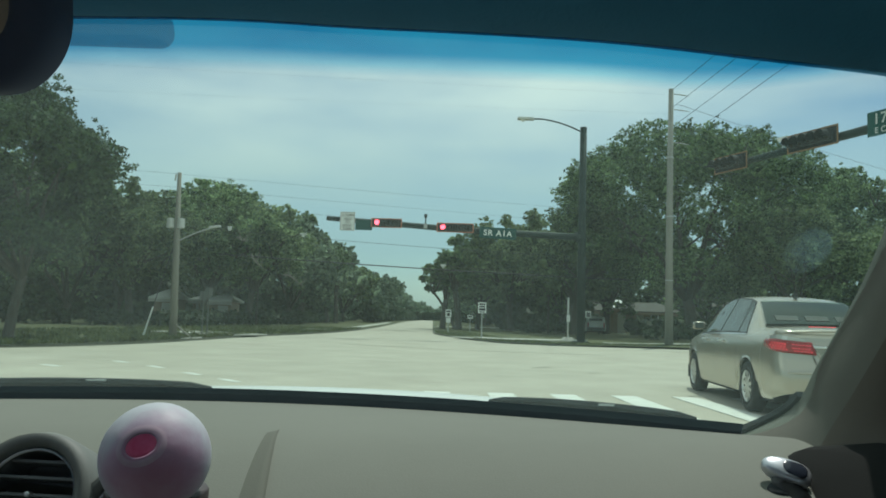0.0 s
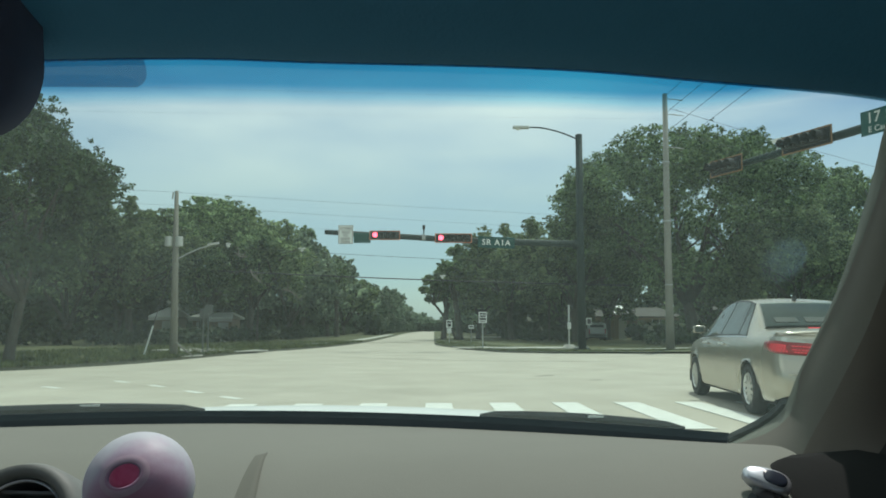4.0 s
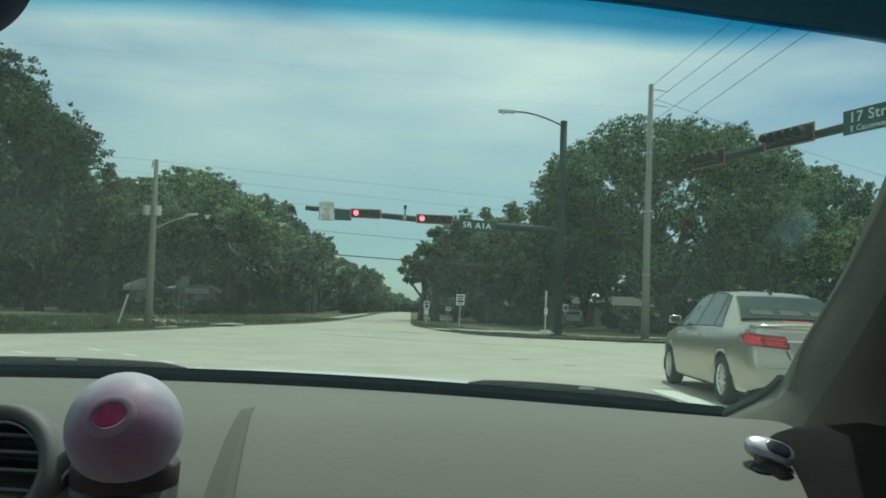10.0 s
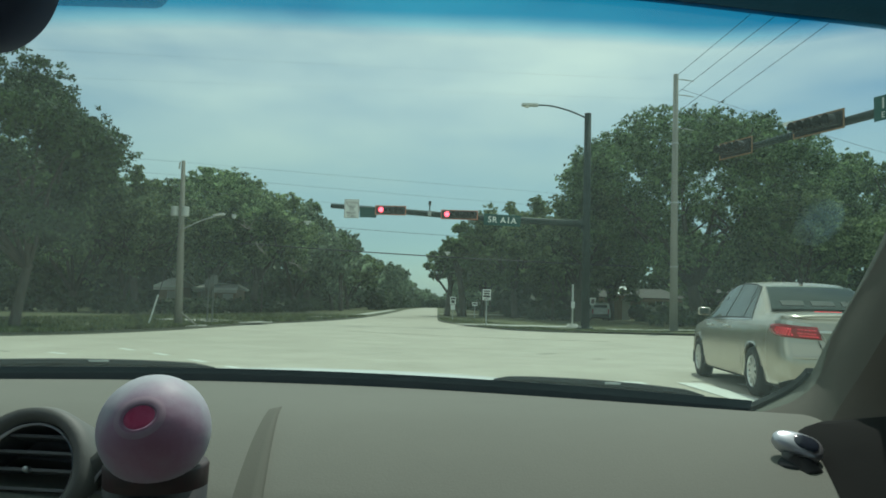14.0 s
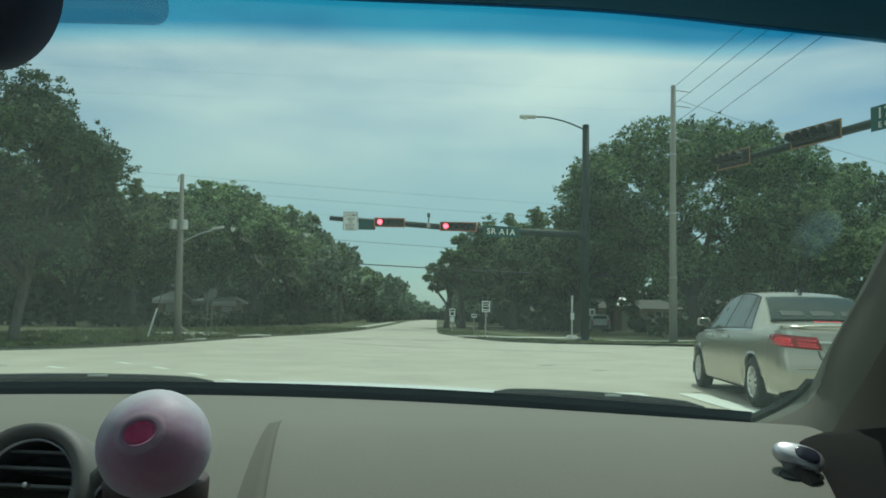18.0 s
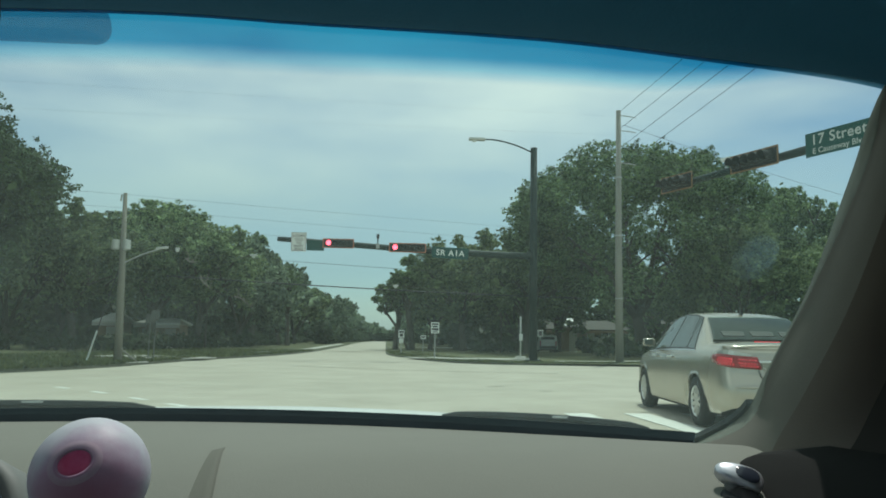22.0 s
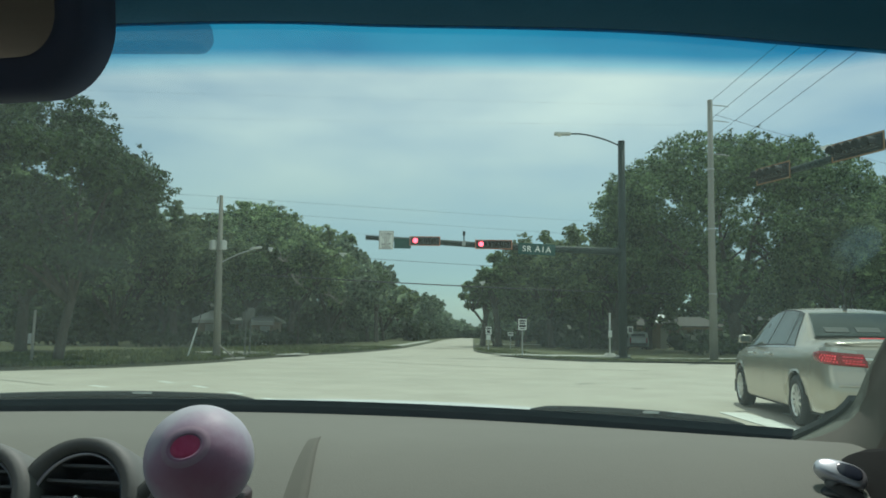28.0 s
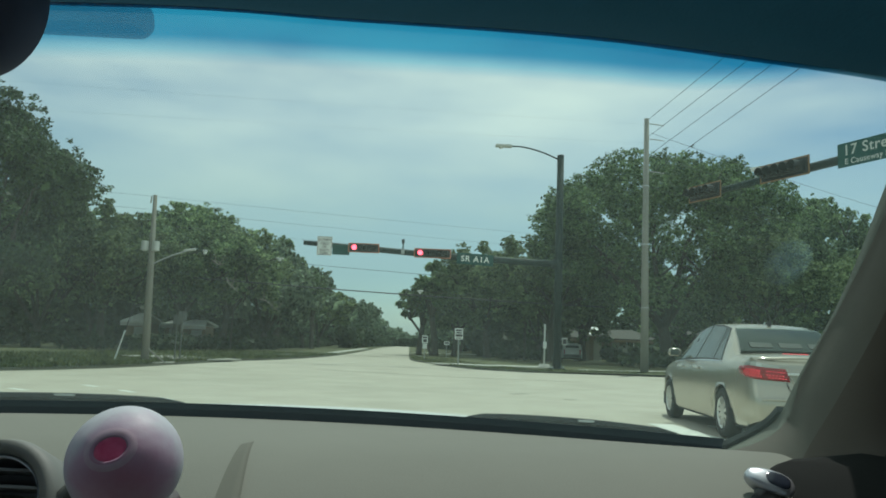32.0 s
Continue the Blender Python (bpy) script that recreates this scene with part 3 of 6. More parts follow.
def kerb(line, side, group):
    """Kerb stones along a line; side: +1 when the grass lies to the left of its direction."""
    root = thing("kerb", label="worn dark concrete kerb edging the grass verge", category="kerb", group=group, kind="structure")
    stones = []
    pts = [p for p in line if p.y < 120 and abs(p.x) < 45]
    for a, b in zip(pts, pts[1:]):
        length = (b - a).length
        n = max(1, round(length / 2.0))
        for k in range(n):
            stones.append((a.lerp(b, k / n), a.lerp(b, (k + 1) / n)))
    for a, b in stones:
        way = (b - a).normalized()
        out = Vector((-way.y, way.x, 0)) * side
        bm = bmesh.new()
        z0, z1 = gz(a.y), gz(b.y)
        gap = way * 0.004
        prof = ((-0.03, -0.1), (-0.03, 0.012), (0.05, KERB_H - 0.006), (0.16, KERB_H), (0.16, -0.1))
        ra = [bm.verts.new(a + gap + out * o + Vector((0, 0, z0 + h))) for o, h in prof]
        rb = [bm.verts.new(b - gap + out * o + Vector((0, 0, z1 + h))) for o, h in prof]
        for i in range(4):
            bm.faces.new((ra[i], ra[i + 1], rb[i + 1], rb[i]))
        bm.faces.new(ra[::-1])
        bm.faces.new(rb)
        bmesh.ops.recalc_face_normals(bm, faces=bm.faces[:])
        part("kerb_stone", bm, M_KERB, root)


kerb(LEFT_KERB, 1, "kerbs of the far corners")
kerb(RIGHT_KERB, 1, "kerbs of the far corners")


def grass_tufts(line, side, y0, y1, count, seed, reach=9.0, tall=1.0):
    """Uneven blades along the kerb and over the verge behind it."""
    rng = np.random.default_rng(seed)
    pts = [p for p in line if y0 < p.y < y1]
    verts, faces = [], []
    for k in range(count):
        i = rng.integers(0, len(pts) - 1)
        a, b = pts[i], pts[i + 1]
        d = (b - a).normalized()
        back = Vector((-d.y, d.x, 0)) * side
        off = 0.12 + reach * rng.random() ** 1.9
        p = a.lerp(b, rng.random()) + back * off
        if noise.noise(Vector((p.x * 0.9, p.y * 0.9, seed))) < -0.12 and off > 0.4:
            continue
        h, w, ang = tall * (0.05 + 0.12 * rng.random()), 0.016 + 0.03 * rng.random(), rng.random() * 6.28
        z = gz(p.y) + KERB_H - 0.02
        dx, dy = math.cos(ang) * w, math.sin(ang) * w
        n = len(verts)
        verts += [(p.x - dx, p.y - dy, z), (p.x + dx, p.y + dy, z), (p.x + rng.normal() * 0.04 - dy, p.y + rng.normal() * 0.04 + dx, z + h)]
        faces.append((n, n + 1, n + 2))
    me = bpy.data.meshes.new("grass_tufts")
    me.from_pydata(verts, [], faces)
    me.materials.append(M_BLADE)
    tagged(new("grass_tufts", me), "dry olive grass tufts edging the kerb", "grass", kind="stuff")


grass_tufts(LEFT_KERB, 1, 8, 60, 44000, 5)
grass_tufts(RIGHT_KERB, 1, 34.5, 60, 20000, 6, 3.0, 0.5)


def strip(name, line, width, lift, mat, label, category):
    pts = smooth_line(line, 6)
    rows = []
    for i, p in enumerate(pts):
        way = (pts[min(i + 1, len(pts) - 1)] - pts[max(i - 1, 0)]).normalized()
        o = Vector((-way.y, way.x, 0)) * width / 2
        rows.append([p + o + Vector((0, 0, gz(p.y) + lift)), p - o + Vector((0, 0, gz(p.y) + lift))])
    return tagged(part(name, sheet(rows, 0.05 if lift > 0.02 else 0.004), mat), label, category, kind="structure")


strip("pavement", [(1.9, 42.2, 0), (2.6, 41.2, 0), (4.2, 40.9, 0), (6.2, 41.2, 0), (7.9, 41.4, 0)], 2.2, KERB_H + 0.03, M_WALK, "narrow pale concrete pavement on the corner lawn", "pavement")
strip("pavement_side", [(8.6, 38.4, 0), (11.2, 39.3, 0), (14.2, 41.6, 0), (24, 49.0, 0)], 0.8, KERB_H + 0.03, M_WALK, "narrow pale concrete pavement along the crossing road", "pavement")
strip("pavement_far", [(0.6, 83, 0), (5, 85, 0), (13, 92, 0)], 1.6, KERB_H + 0.03, M_WALK, "shaded concrete path behind the corner lawn", "pavement")
strip("pavement_left", [(-12.2, 21.0, 0), (-10.55, 23.1, 0), (-9.95, 25.0, 0), (-9.45, 27.2, 0), (-8.95, 29.6, 0)], 0.55, KERB_H + 0.03, M_WALK, "narrow pale concrete pavement along the verge", "pavement")
strip("pavement_left_far", [(-8.6, 49.5, 0), (-7.2, 51.0, 0), (-6.3, 54.5, 0), (-6.1, 62, 0), (-6.1, 110, 0)], 0.8, KERB_H + 0.03, M_WALK, "narrow pale concrete pavement along the street", "pavement")
strip("driveway", [(-8.1, 34.0, 0), (-8.7, 34.3, 0), (-10.2, 35.2, 0), (-12.0, 36.4, 0)], 3.0, KERB_H + 0.045, M_WALK, "pale driveway leading off the road under the trees", "driveway")


def stripe(x0, y0, x1, y1, w0, w1, label="white painted crosswalk bar on the road", group="crosswalk bars"):
    """A painted bar from one end to the other with its width across x."""
    bm = sheet([[(x0, y0, 0.006), (x0 + w0, y0, 0.006)], [(x1, y1, 0.006), (x1 + w1, y1, 0.006)]], 0.004)
    tagged(part("crosswalk_bar", bm, M_PAINT), label, "road marking", group, "structure")


for k in range(-3, 8):
    stripe(-0.1 + 0.98 * k, 12.1 + 0.06 * k, -0.1 + 1.0 * k, 8.9 + 0.06 * k, 0.40, 0.42)
for x, y, l, turn in ((-3.34, 13.02, 0.6, 42), (-4.30, 14.15, 0.62, 41), (-5.45, 15.55, 0.6, 42), (-6.60, 16.70, 0.6, 44), (-7.31, 15.12, 0.62, 52)):
    m = pose(x, y, 0.0025, 0, 0, turn)
    tagged(part("guide_dash", box((-0.07, -l / 2, 0), (0.07, l / 2, 0.003), m), M_PAINT), "short worn white guide dash painted on the road", "road marking", "guide dashes", "structure")
for x, y in ((6.9, 19.2),):
    man = thing("manhole_cover", x, y, 0.0, label="dark round cast-iron manhole cover in the road", category="manhole")
    part("ring", lathe([(0.44, 0.0), (0.44, 0.008), (0.36, 0.008), (0.36, 0.0)], 32), M_IRON, man)
    part("lid", lathe([(0, 0.006), (0.345, 0.006), (0.345, 0.0)], 32), M_IRON, man)

for n, (pts, w) in enumerate((
    ([(9.6, 31.2), (10.8, 30.9), (11.9, 30.95), (13.0, 30.4), (14.7, 29.2), (16.5, 28.5)], 0.16),
    ([(10.2, 22.3), (10.5, 22.05), (10.9, 21.6)], 0.3),
    ([(11.2, 24.5), (11.6, 25.0), (12.4, 26.6), (13.4, 27.9)], 0.14),
    ([(2.5, 18.8), (2.9, 19.2)], 0.18),
    ([(3.55, 17.5), (3.8, 17.65)], 0.14),
    ([(-12.5, 17.5), (-10.4, 16.6), (-8.3, 15.2)], 0.10),
    ([(-3.5, 30), (1.5, 27.5), (6.0, 26.8)], 0.07),
)):
    strip("tar_seam", [(x, y, 0) for x, y in pts], w, 0.0045, M_TAR, "dark tar seam sealing a crack in the road", "road repair")


# ---- signals and signs ----
def signal_head(sections, lit, border, h=0.235):
    """A horizontal signal facing -y with its middle at the origin; returns its thing."""
    s, pad = 0.31, 0.145
    half = sections * s / 2
    root = thing("traffic_signal")
    bm = box((-half - pad, 0.0, -h), (half + pad, 0.02, h), bevel=0.008)
    part("backplate", bm, M_BLACK, root)
    bm = bmesh.new()
    e = 0.045
    X, Z = half + pad, h
    for lo, hi in (((-X, -0.006, -Z), (X, -0.001, -Z + e)), ((-X, -0.006, Z - e), (X, -0.001, Z)), ((-X, -0.006, -Z + e), (-X + e, -0.001, Z - e)), ((X - e, -0.006, -Z + e), (X, -0.001, Z - e))):
        add_box(bm, lo, hi)
    part("border", bm, border, root, "retroreflective border strip")
    for k in range(sections):
        cx = -half + s * (k + 0.5)
        m = Matrix.Translation((cx, 0, 0))
        hous = part("housing", box((cx - s / 2 + 0.005, -0.16, -0.155), (cx + s / 2 - 0.005, 0.12, 0.155), bevel=0.02), M_BLACK, root)
        turn = m @ pose(0, -0.161, 0, 90, 0, 0)
        part("lens", lathe([(0, 0.035), (0.07, 0.027), (0.125, 0.0)], 24, turn), M_RED_ON if k == lit else M_LENS, hous, "lit red lens" if k == lit else "")
        bm = bmesh.new()
        rows = []
        for d in (0.0, 0.13, 0.26):
            rows.append([(cx + 0.142 * math.cos(a), -0.16 - d, 0.142 * math.sin(a)) for a in (radians(-35 + 250 * j / 16 + d * 60 * (0.5 - j / 16)) for j in range(17))])
        part("visor", sheet(rows, 0.006), M_BLACK, hous)
    return root


MAST_X, MAST_Y = 7.37, 38.6
mast = thing("signal_mast", MAST_X, MAST_Y, KERB_H, label="dark green steel signal mast with long arm and lamp", category="signal mast")
top = 0.2533 * MAST_Y + 1.15 - KERB_H
part("base_plate", box((-0.35, -0.35, 0), (0.35, 0.35, 0.06), bevel=0.015), M_MAST, mast)
for dx in (-0.26, 0.26):
    for dy in (-0.26, 0.26):
        part("anchor_bolt", lathe([(0, 0.16), (0.035, 0.16), (0.035, 0.05)], 8, Matrix.Translation((dx, dy, 0))), M_GALV, mast)
part("pole", tube([(0, 0, 0.05), (0, 0, top * 0.5), (0, 0, top)], [0.22, 0.195, 0.17], 16), M_MAST, mast, smooth=True)
part("cap", lathe([(0, top + 0.06), (0.12, top + 0.04), (0.19, top)], 16), M_MAST, mast)
arm_z = lambda x: 5.33 + 0.028 * (MAST_X - x) + max(0.0, 0.028 * (2 - x)) - KERB_H
arm_x = [MAST_X, 5.5, 3.5, 1.5, -0.5, -2.5, -4.0, -5.45]
part("arm", tube([(x - MAST_X, 0, arm_z(x)) for x in arm_x], [0.18, 0.172, 0.165, 0.155, 0.145, 0.135, 0.125, 0.115], 14), M_MAST, mast, smooth=True)
part("arm_flange", tube([(-0.32, 0, arm_z(MAST_X) + 0.005), (-0.2, 0, arm_z(MAST_X))], [0.24, 0.24], 14), M_MAST, mast)
lum = smooth_line([(0, 0, top - 0.25), (-0.9, 0, top + 0.12), (-1.9, 0, top + 0.36), (-2.75, 0, top + 0.38)], 6)
part("lamp_arm", tube(lum, 0.04, 8), M_MAST, mast, smooth=True)
bm = box((-0.42, -0.16, -0.07), (0.42, 0.16, 0.07), Matrix.Translation((-2.95, 0, top + 0.38)), bevel=0.05)
lamp = part("lamp_head", bm, M_ALUM, mast, "pale aluminium cobra-head street lamp")
part("refractor", lathe([(0.13, 0), (0.10, -0.06), (0, -0.08)], 16, Matrix.Translation((-3.1, 0, top + 0.31))), M_SIGN_WHITE, lamp)

y_head = MAST_Y - 0.35
for ray_x, ray_z, sections, lit in ((-0.0636, 0.1191, 4, 0), (0.0257, 0.1157, 5, 0)):
    head = signal_head(sections, lit, M_ORANGE)
    head.matrix_world = pose(ray_x * y_head, y_head, 1.15 + ray_z * y_head)
    tagged(head, "black horizontal traffic signal showing red, with an orange-edged backplate", "traffic signal", "signals facing the stopped car")
sign = thing("street_name_sign", 0.0815 * y_head, y_head + 0.1, 1.15 + 0.1105 * y_head, label="green street name sign with white letters on the mast arm", category="street sign")
sign.matrix_world = sign.matrix_world @ pose(0, 0, 0, 0, 2.2, 0)
part("panel", box((-0.92, 0, -0.28), (0.92, 0.02, 0.28), bevel=0.01), M_SIGN_GREEN, sign)
text_part("SR A1A", 0.40, M_SIGN_WHITE, sign, pose(0, -0.004, -0.01, 90, 0, 0), bold=0.006, squeeze=1.15)
sign = thing("regulatory_sign", -0.1141 * y_head, y_head - 0.05, 1.15 + 0.1197 * y_head, label="white rectangular sign with black lettering on the mast arm", category="traffic sign")
part("panel", box((-0.37, 0, -0.47), (0.37, 0.015, 0.47), bevel=0.01), M_SIGN_WHITE, sign)
for lo, hi in (((-0.35, -0.45), (0.35, -0.435)), ((-0.35, 0.435), (0.35, 0.45)), ((-0.35, -0.435), (-0.335, 0.435)), ((0.335, -0.435), (0.35, 0.435))):
    part("border_line", box((lo[0], -0.004, lo[1]), (hi[0], -0.0005, hi[1])), M_SIGN_INK, sign)
for words, z in (("U-TURN", 0.30), ("YIELD", 0.10), ("TO", -0.06), ("RIGHT", -0.22), ("TURN", -0.37)):
    text_part(words, 0.16, M_SIGN_INK, sign, pose(0, -0.004, z, 90, 0, 0), bold=0.001)
sign = thing("blank_sign", -3.56, y_head + 0.1, 5.58, label="dark green blank sign panel on the mast arm", category="traffic sign")
part("panel", box((-0.42, 0, -0.25), (0.42, 0.02, 0.25), bevel=0.01), M_SIGN_GREEN, sign)
for x in (-0.25, 0.25):
    part("bracket", box((x - 0.03, 0.02, -0.12), (x + 0.03, 0.14, 0.12)), M_MAST, sign)
ped = thing("pedestrian_signal", MAST_X + 0.33, MAST_Y - 0.12, 1.47, label="small grey pedestrian signal box on the signal mast", category="pedestrian signal")
part("housing", box((-0.13, -0.1, -0.17), (0.13, 0.1, 0.17), bevel=0.015), M_ALUM, ped)
part("screen", box((-0.09, -0.106, -0.12), (0.09, -0.101, 0.12)), M_BLACK, ped, "dark unlit display")
part("bracket", box((-0.2, -0.02, -0.05), (-0.131, 0.04, 0.05)), M_MAST, ped)
det = thing("detector", -0.013 * y_head, y_head + 0.2, 1.15 + 0.122 * y_head, label="small dark detector on a short stem on the mast arm", category="detector")
part("stem", tube([(0, 0, -0.25), (0, 0, 0.25)], 0.03, 8), M_MAST, det)
part("body", box((-0.07, -0.12, 0.22), (0.07, 0.12, 0.42), bevel=0.02), M_BLACK, det)
part("bracket", box((-0.09, -0.1, -0.3), (0.09, 0.1, -0.05), bevel=0.02), M_GALV, det)

# near mast whose arm reaches over the crossing road
A0, A1 = Vector((9.75, 26.2)), Vector((14.8, 13.1))
away = (A1 - A0).normalized()
near_z = lambda s: 6.54 + 0.02 * s
ang = math.degrees(math.atan2(away.y, away.x))


def on_arm(s):
    p = A0 + away * s
    return Vector((p.x, p.y, near_z(s)))


mast2 = thing("signal_mast", A1.x, A1.y, 0, label="dark green steel signal mast with an arm over the crossing road", category="signal mast")
L2 = (A1 - A0).length
part("pole", tube([(0, 0, 0), (0, 0, 9.5)], [0.22, 0.17], 16), M_MAST, mast2, smooth=True)
part("base_plate", box((-0.35, -0.35, 0), (0.35, 0.35, 0.06), bevel=0.015), M_MAST, mast2)
part("arm", tube([on_arm(s) - Vector((A1.x, A1.y, 0)) for s in (0, 2, 4, 7, 10, L2)], [0.095, 0.110, 0.122, 0.134, 0.145, 0.155], 14), M_MAST, mast2, smooth=True)
for s, sections, dz in ((0.75, 4, 0.0), (4.1, 5, 0.05)):
    head = signal_head(sections, -1, M_YELLOW, 0.285)
    p = on_arm(s)
    head.matrix_world = pose(p.x - 0.25, p.y - 0.12, p.z + dz, 0, 0, ang)
    tagged(head, "dark horizontal traffic signal with a yellow-edged backplate, unlit", "traffic signal", "signals over the crossing road")
p = on_arm(6.95)
sign = thing("street_name_sign", p.x - 0.2, p.y - 0.1, p.z + 0.02, ang, "large green street name sign with two lines of white letters", "street sign")
part("panel", box((-1.04, 0, -0.34), (1.04, 0.02, 0.34), bevel=0.01), M_SIGN_GREEN, sign)
text_part("17 Street", 0.41, M_SIGN_LETTER, sign, pose(0, -0.004, 0.11, 90, 0, 0), bold=0.005, squeeze=1.1)
text_part("E Causeway Blvd", 0.225, M_SIGN_LETTER, sign, pose(0, -0.004, -0.2, 90, 0, 0), bold=0.002, squeeze=1.05)
p = on_arm(2.75)
camd = thing("traffic_camera", p.x, p.y, p.z + 0.35, ang, "small white traffic camera on a bracket on the arm", "camera")
part("stem", tube([(0, 0, -0.3), (0, 0, 0.0)], 0.03, 8), M_GALV, camd)
part("body", box((-0.15, -0.06, -0.01), (0.12, 0.06, 0.085), bevel=0.02), M_SIGN_WHITE, camd)
part("hood", box((-0.20, -0.07, 0.086), (0.14, 0.07, 0.105), bevel=0.006), M_SIGN_WHITE, camd)


def post_sign(x, y, height, w, h, bars, label):
    root = thing("traffic_sign", x, y, gz(y) + KERB_H, label=label, category="traffic sign")
    part("post", tube([(0, 0.03, 0), (0, 0.03, height)], 0.035, 8), M_GALV, root)
    part("panel", box((-w / 2, -0.012, height - h), (w / 2, 0.0, height), bevel=0.005), M_SIGN_WHITE, root)
    for z, bw, bh in bars:
        part("lettering_bar", box((-bw / 2, -0.016, height - z - bh), (bw / 2, -0.0125, height - z)), M_SIGN_INK, root)
    return root


post_sign(0.0635 * 39.6, 39.6, 1.86, 0.42, 0.56, ((0.06, 0.33, 0.08), (0.18, 0.29, 0.08), (0.30, 0.33, 0.12), (0.47, 0.27, 0.045)), "white rectangular traffic sign with dark lettering on a thin post")
r = post_sign(0.0203 * 53, 53, 1.56, 0.40, 0.52, ((0.07, 0.30, 0.11), (0.24, 0.22, 0.20)), "small white traffic sign over a second plate")
part("lower_panel", box((-0.15, -0.012, 0.68), (0.15, 0.0, 1.0), bevel=0.005), M_SIGN_WHITE, r)
r = post_sign(2.9, 60, 1.25, 0.42, 0.28, ((0.08, 0.3, 0.1),), "small low white notice board on a post on the lawn")
for rx, y, h in ((-0.2945, 31.5, 1.8), (-0.288, 31.0, 1.95)):
    r = thing("traffic_sign", rx * y, y, KERB_H, 200, "grey back of a traffic sign on a thin post", "traffic sign", "signs seen from behind")
    part("post", tube([(0, 0.03, 0), (0, 0.03, h)], 0.025, 8), M_SIGN_BACK, r)
    part("panel", box((-0.15, -0.012, h - 0.36), (0.15, 0.0, h), bevel=0.005), M_SIGN_BACK, r)
for x, y, h in ((0.1745 * 40.6, 40.6, 2.22), (0.381 * 46, 46, 2.4)):
    r = thing("push_button_post", x, y, gz(y) + KERB_H, label="pale pedestrian push-button post on a concrete foot", category="post", group="push-button posts")
    part("foot", lathe([(0.0, 0.20), (0.24, 0.20), (0.40, 0.0)], 12), M_WALK, r)
    part("post", tube([(0, 0, 0.2), (0, 0, h)], 0.045, 10), M_ALUM, r, smooth=True)
    part("cap", lathe([(0, h + 0.05), (0.06, h + 0.03), (0.075, h)], 10), M_ALUM, r)
    part("button_box", box((-0.09, -0.14, 1.0), (0.09, -0.05, 1.35), bevel=0.02), M_SIGN_WHITE, r)

post = thing("marker_post", -13.0, 22.6, KERB_H, label="slim weathered post with a small grey box by the verge", category="post")
part("shaft", tube([(0, 0, -0.05), (0, 0, 0.8), (0.01, 0, 1.55)], [0.045, 0.042, 0.04], 8), M_POLE_GREY, post, smooth=True)
part("meter_box", box((-0.13, -0.06, 0.55), (-0.03, 0.06, 0.85), bevel=0.01), M_GALV, post, "small grey metal box")
part("foot", lathe([(0, 0.06), (0.1, 0.05), (0.13, 0.0)], 12), M_KERB, post)


def far_lamp(x, y, z, post, length, label):
    """A street lamp whose post stands among the trees and whose arm reaches out of them."""
    r = thing("street_lamp", post[0], post[1], KERB_H, label=label, category="street lamp")
    end = Vector((x - post[0], y - post[1], z - KERB_H))
    part("post", tube([(0, 0, 0), (0, 0, end.z - 0.5)], [0.07, 0.05], 8), M_BARK, r, smooth=True)
    part("arm", tube(smooth_line([(0, 0, end.z - 0.5), (end.x * 0.5, end.y * 0.5, end.z - 0.1), end], 4), 0.018, 6), M_BARK, r, smooth=True)
    part("head", box((-length / 2, -0.1, -0.05), (length / 2, 0.1, 0.06), Matrix.Translation(end), bevel=0.045), M_ALUM, r, "pale lamp head", smooth=True)
    part("bowl", lathe([(0.10, 0.0), (0.12, -0.07), (0.07, -0.15), (0, -0.17)], 14, Matrix.Translation(end - Vector((0, 0, 0.03)))), M_SIGN_WHITE, r, "frosted glass bowl", smooth=True)


far_lamp(-11.7, 44.0, 5.85, (-16.5, 49.5), 0.26, "small round street lamp reaching out of the trees")
far_lamp(-8.87, 52.0, 6.40, (-13.2, 58.5), 0.5, "pale street lamp reaching over the street from the trees")
far_lamp(0.63, 54.0, 4.72, (9.0, 60.5), 0.42, "pale street lamp reaching over the street from the corner trees")

# ---- utility poles and cables ----
UP = Vector((0.3050 * 38.4, 38.4))
up_top = 0.3096 * 38.4 + 1.15
upole = thing("utility_pole", UP.x, UP.y, KERB_H, label="tall plain grey concrete utility pole by the kerb", category="utility pole")
part("shaft", tube([(0, 0, 0), (0, 0, 6), (0.05, 0, up_top - KERB_H)], [0.21, 0.17, 0.125], 12), M_POLE_GREY, upole, smooth=True)
for z, s in ((0.25, 1), (1.05, 1), (2.75, 1)):
    zz = up_top - KERB_H - z
    part("insulator", tube([(0.1 * s, 0, zz), (0.55 * s, -0.05, zz - 0.05), (0.95 * s, -0.1, zz - 0.12)], [0.02, 0.03, 0.015], 8), M_GALV, upole)
for z in (3.2, 6.4, 9.4):
    part("band", lathe([(0.2, z - 0.03), (0.2, z + 0.03)], 12), M_GALV, upole)


LEFT_A, LEFT_B = (-15.91, 32.0, 11.42), (-15.78, 32.0, 10.28)


def cable(a, b, sag, radius=0.014, label="thin dark overhead power cable"):
    a, b = Vector(a), Vector(b)
    pts = [a.lerp(b, t) - Vector((0, 0, sag * 4 * t * (1 - t))) for t in (k / 14 for k in range(15))]
    return tagged(part("overhead_cable", tube(pts, radius, 5), M_WIRE), label, "cable", "overhead cables")


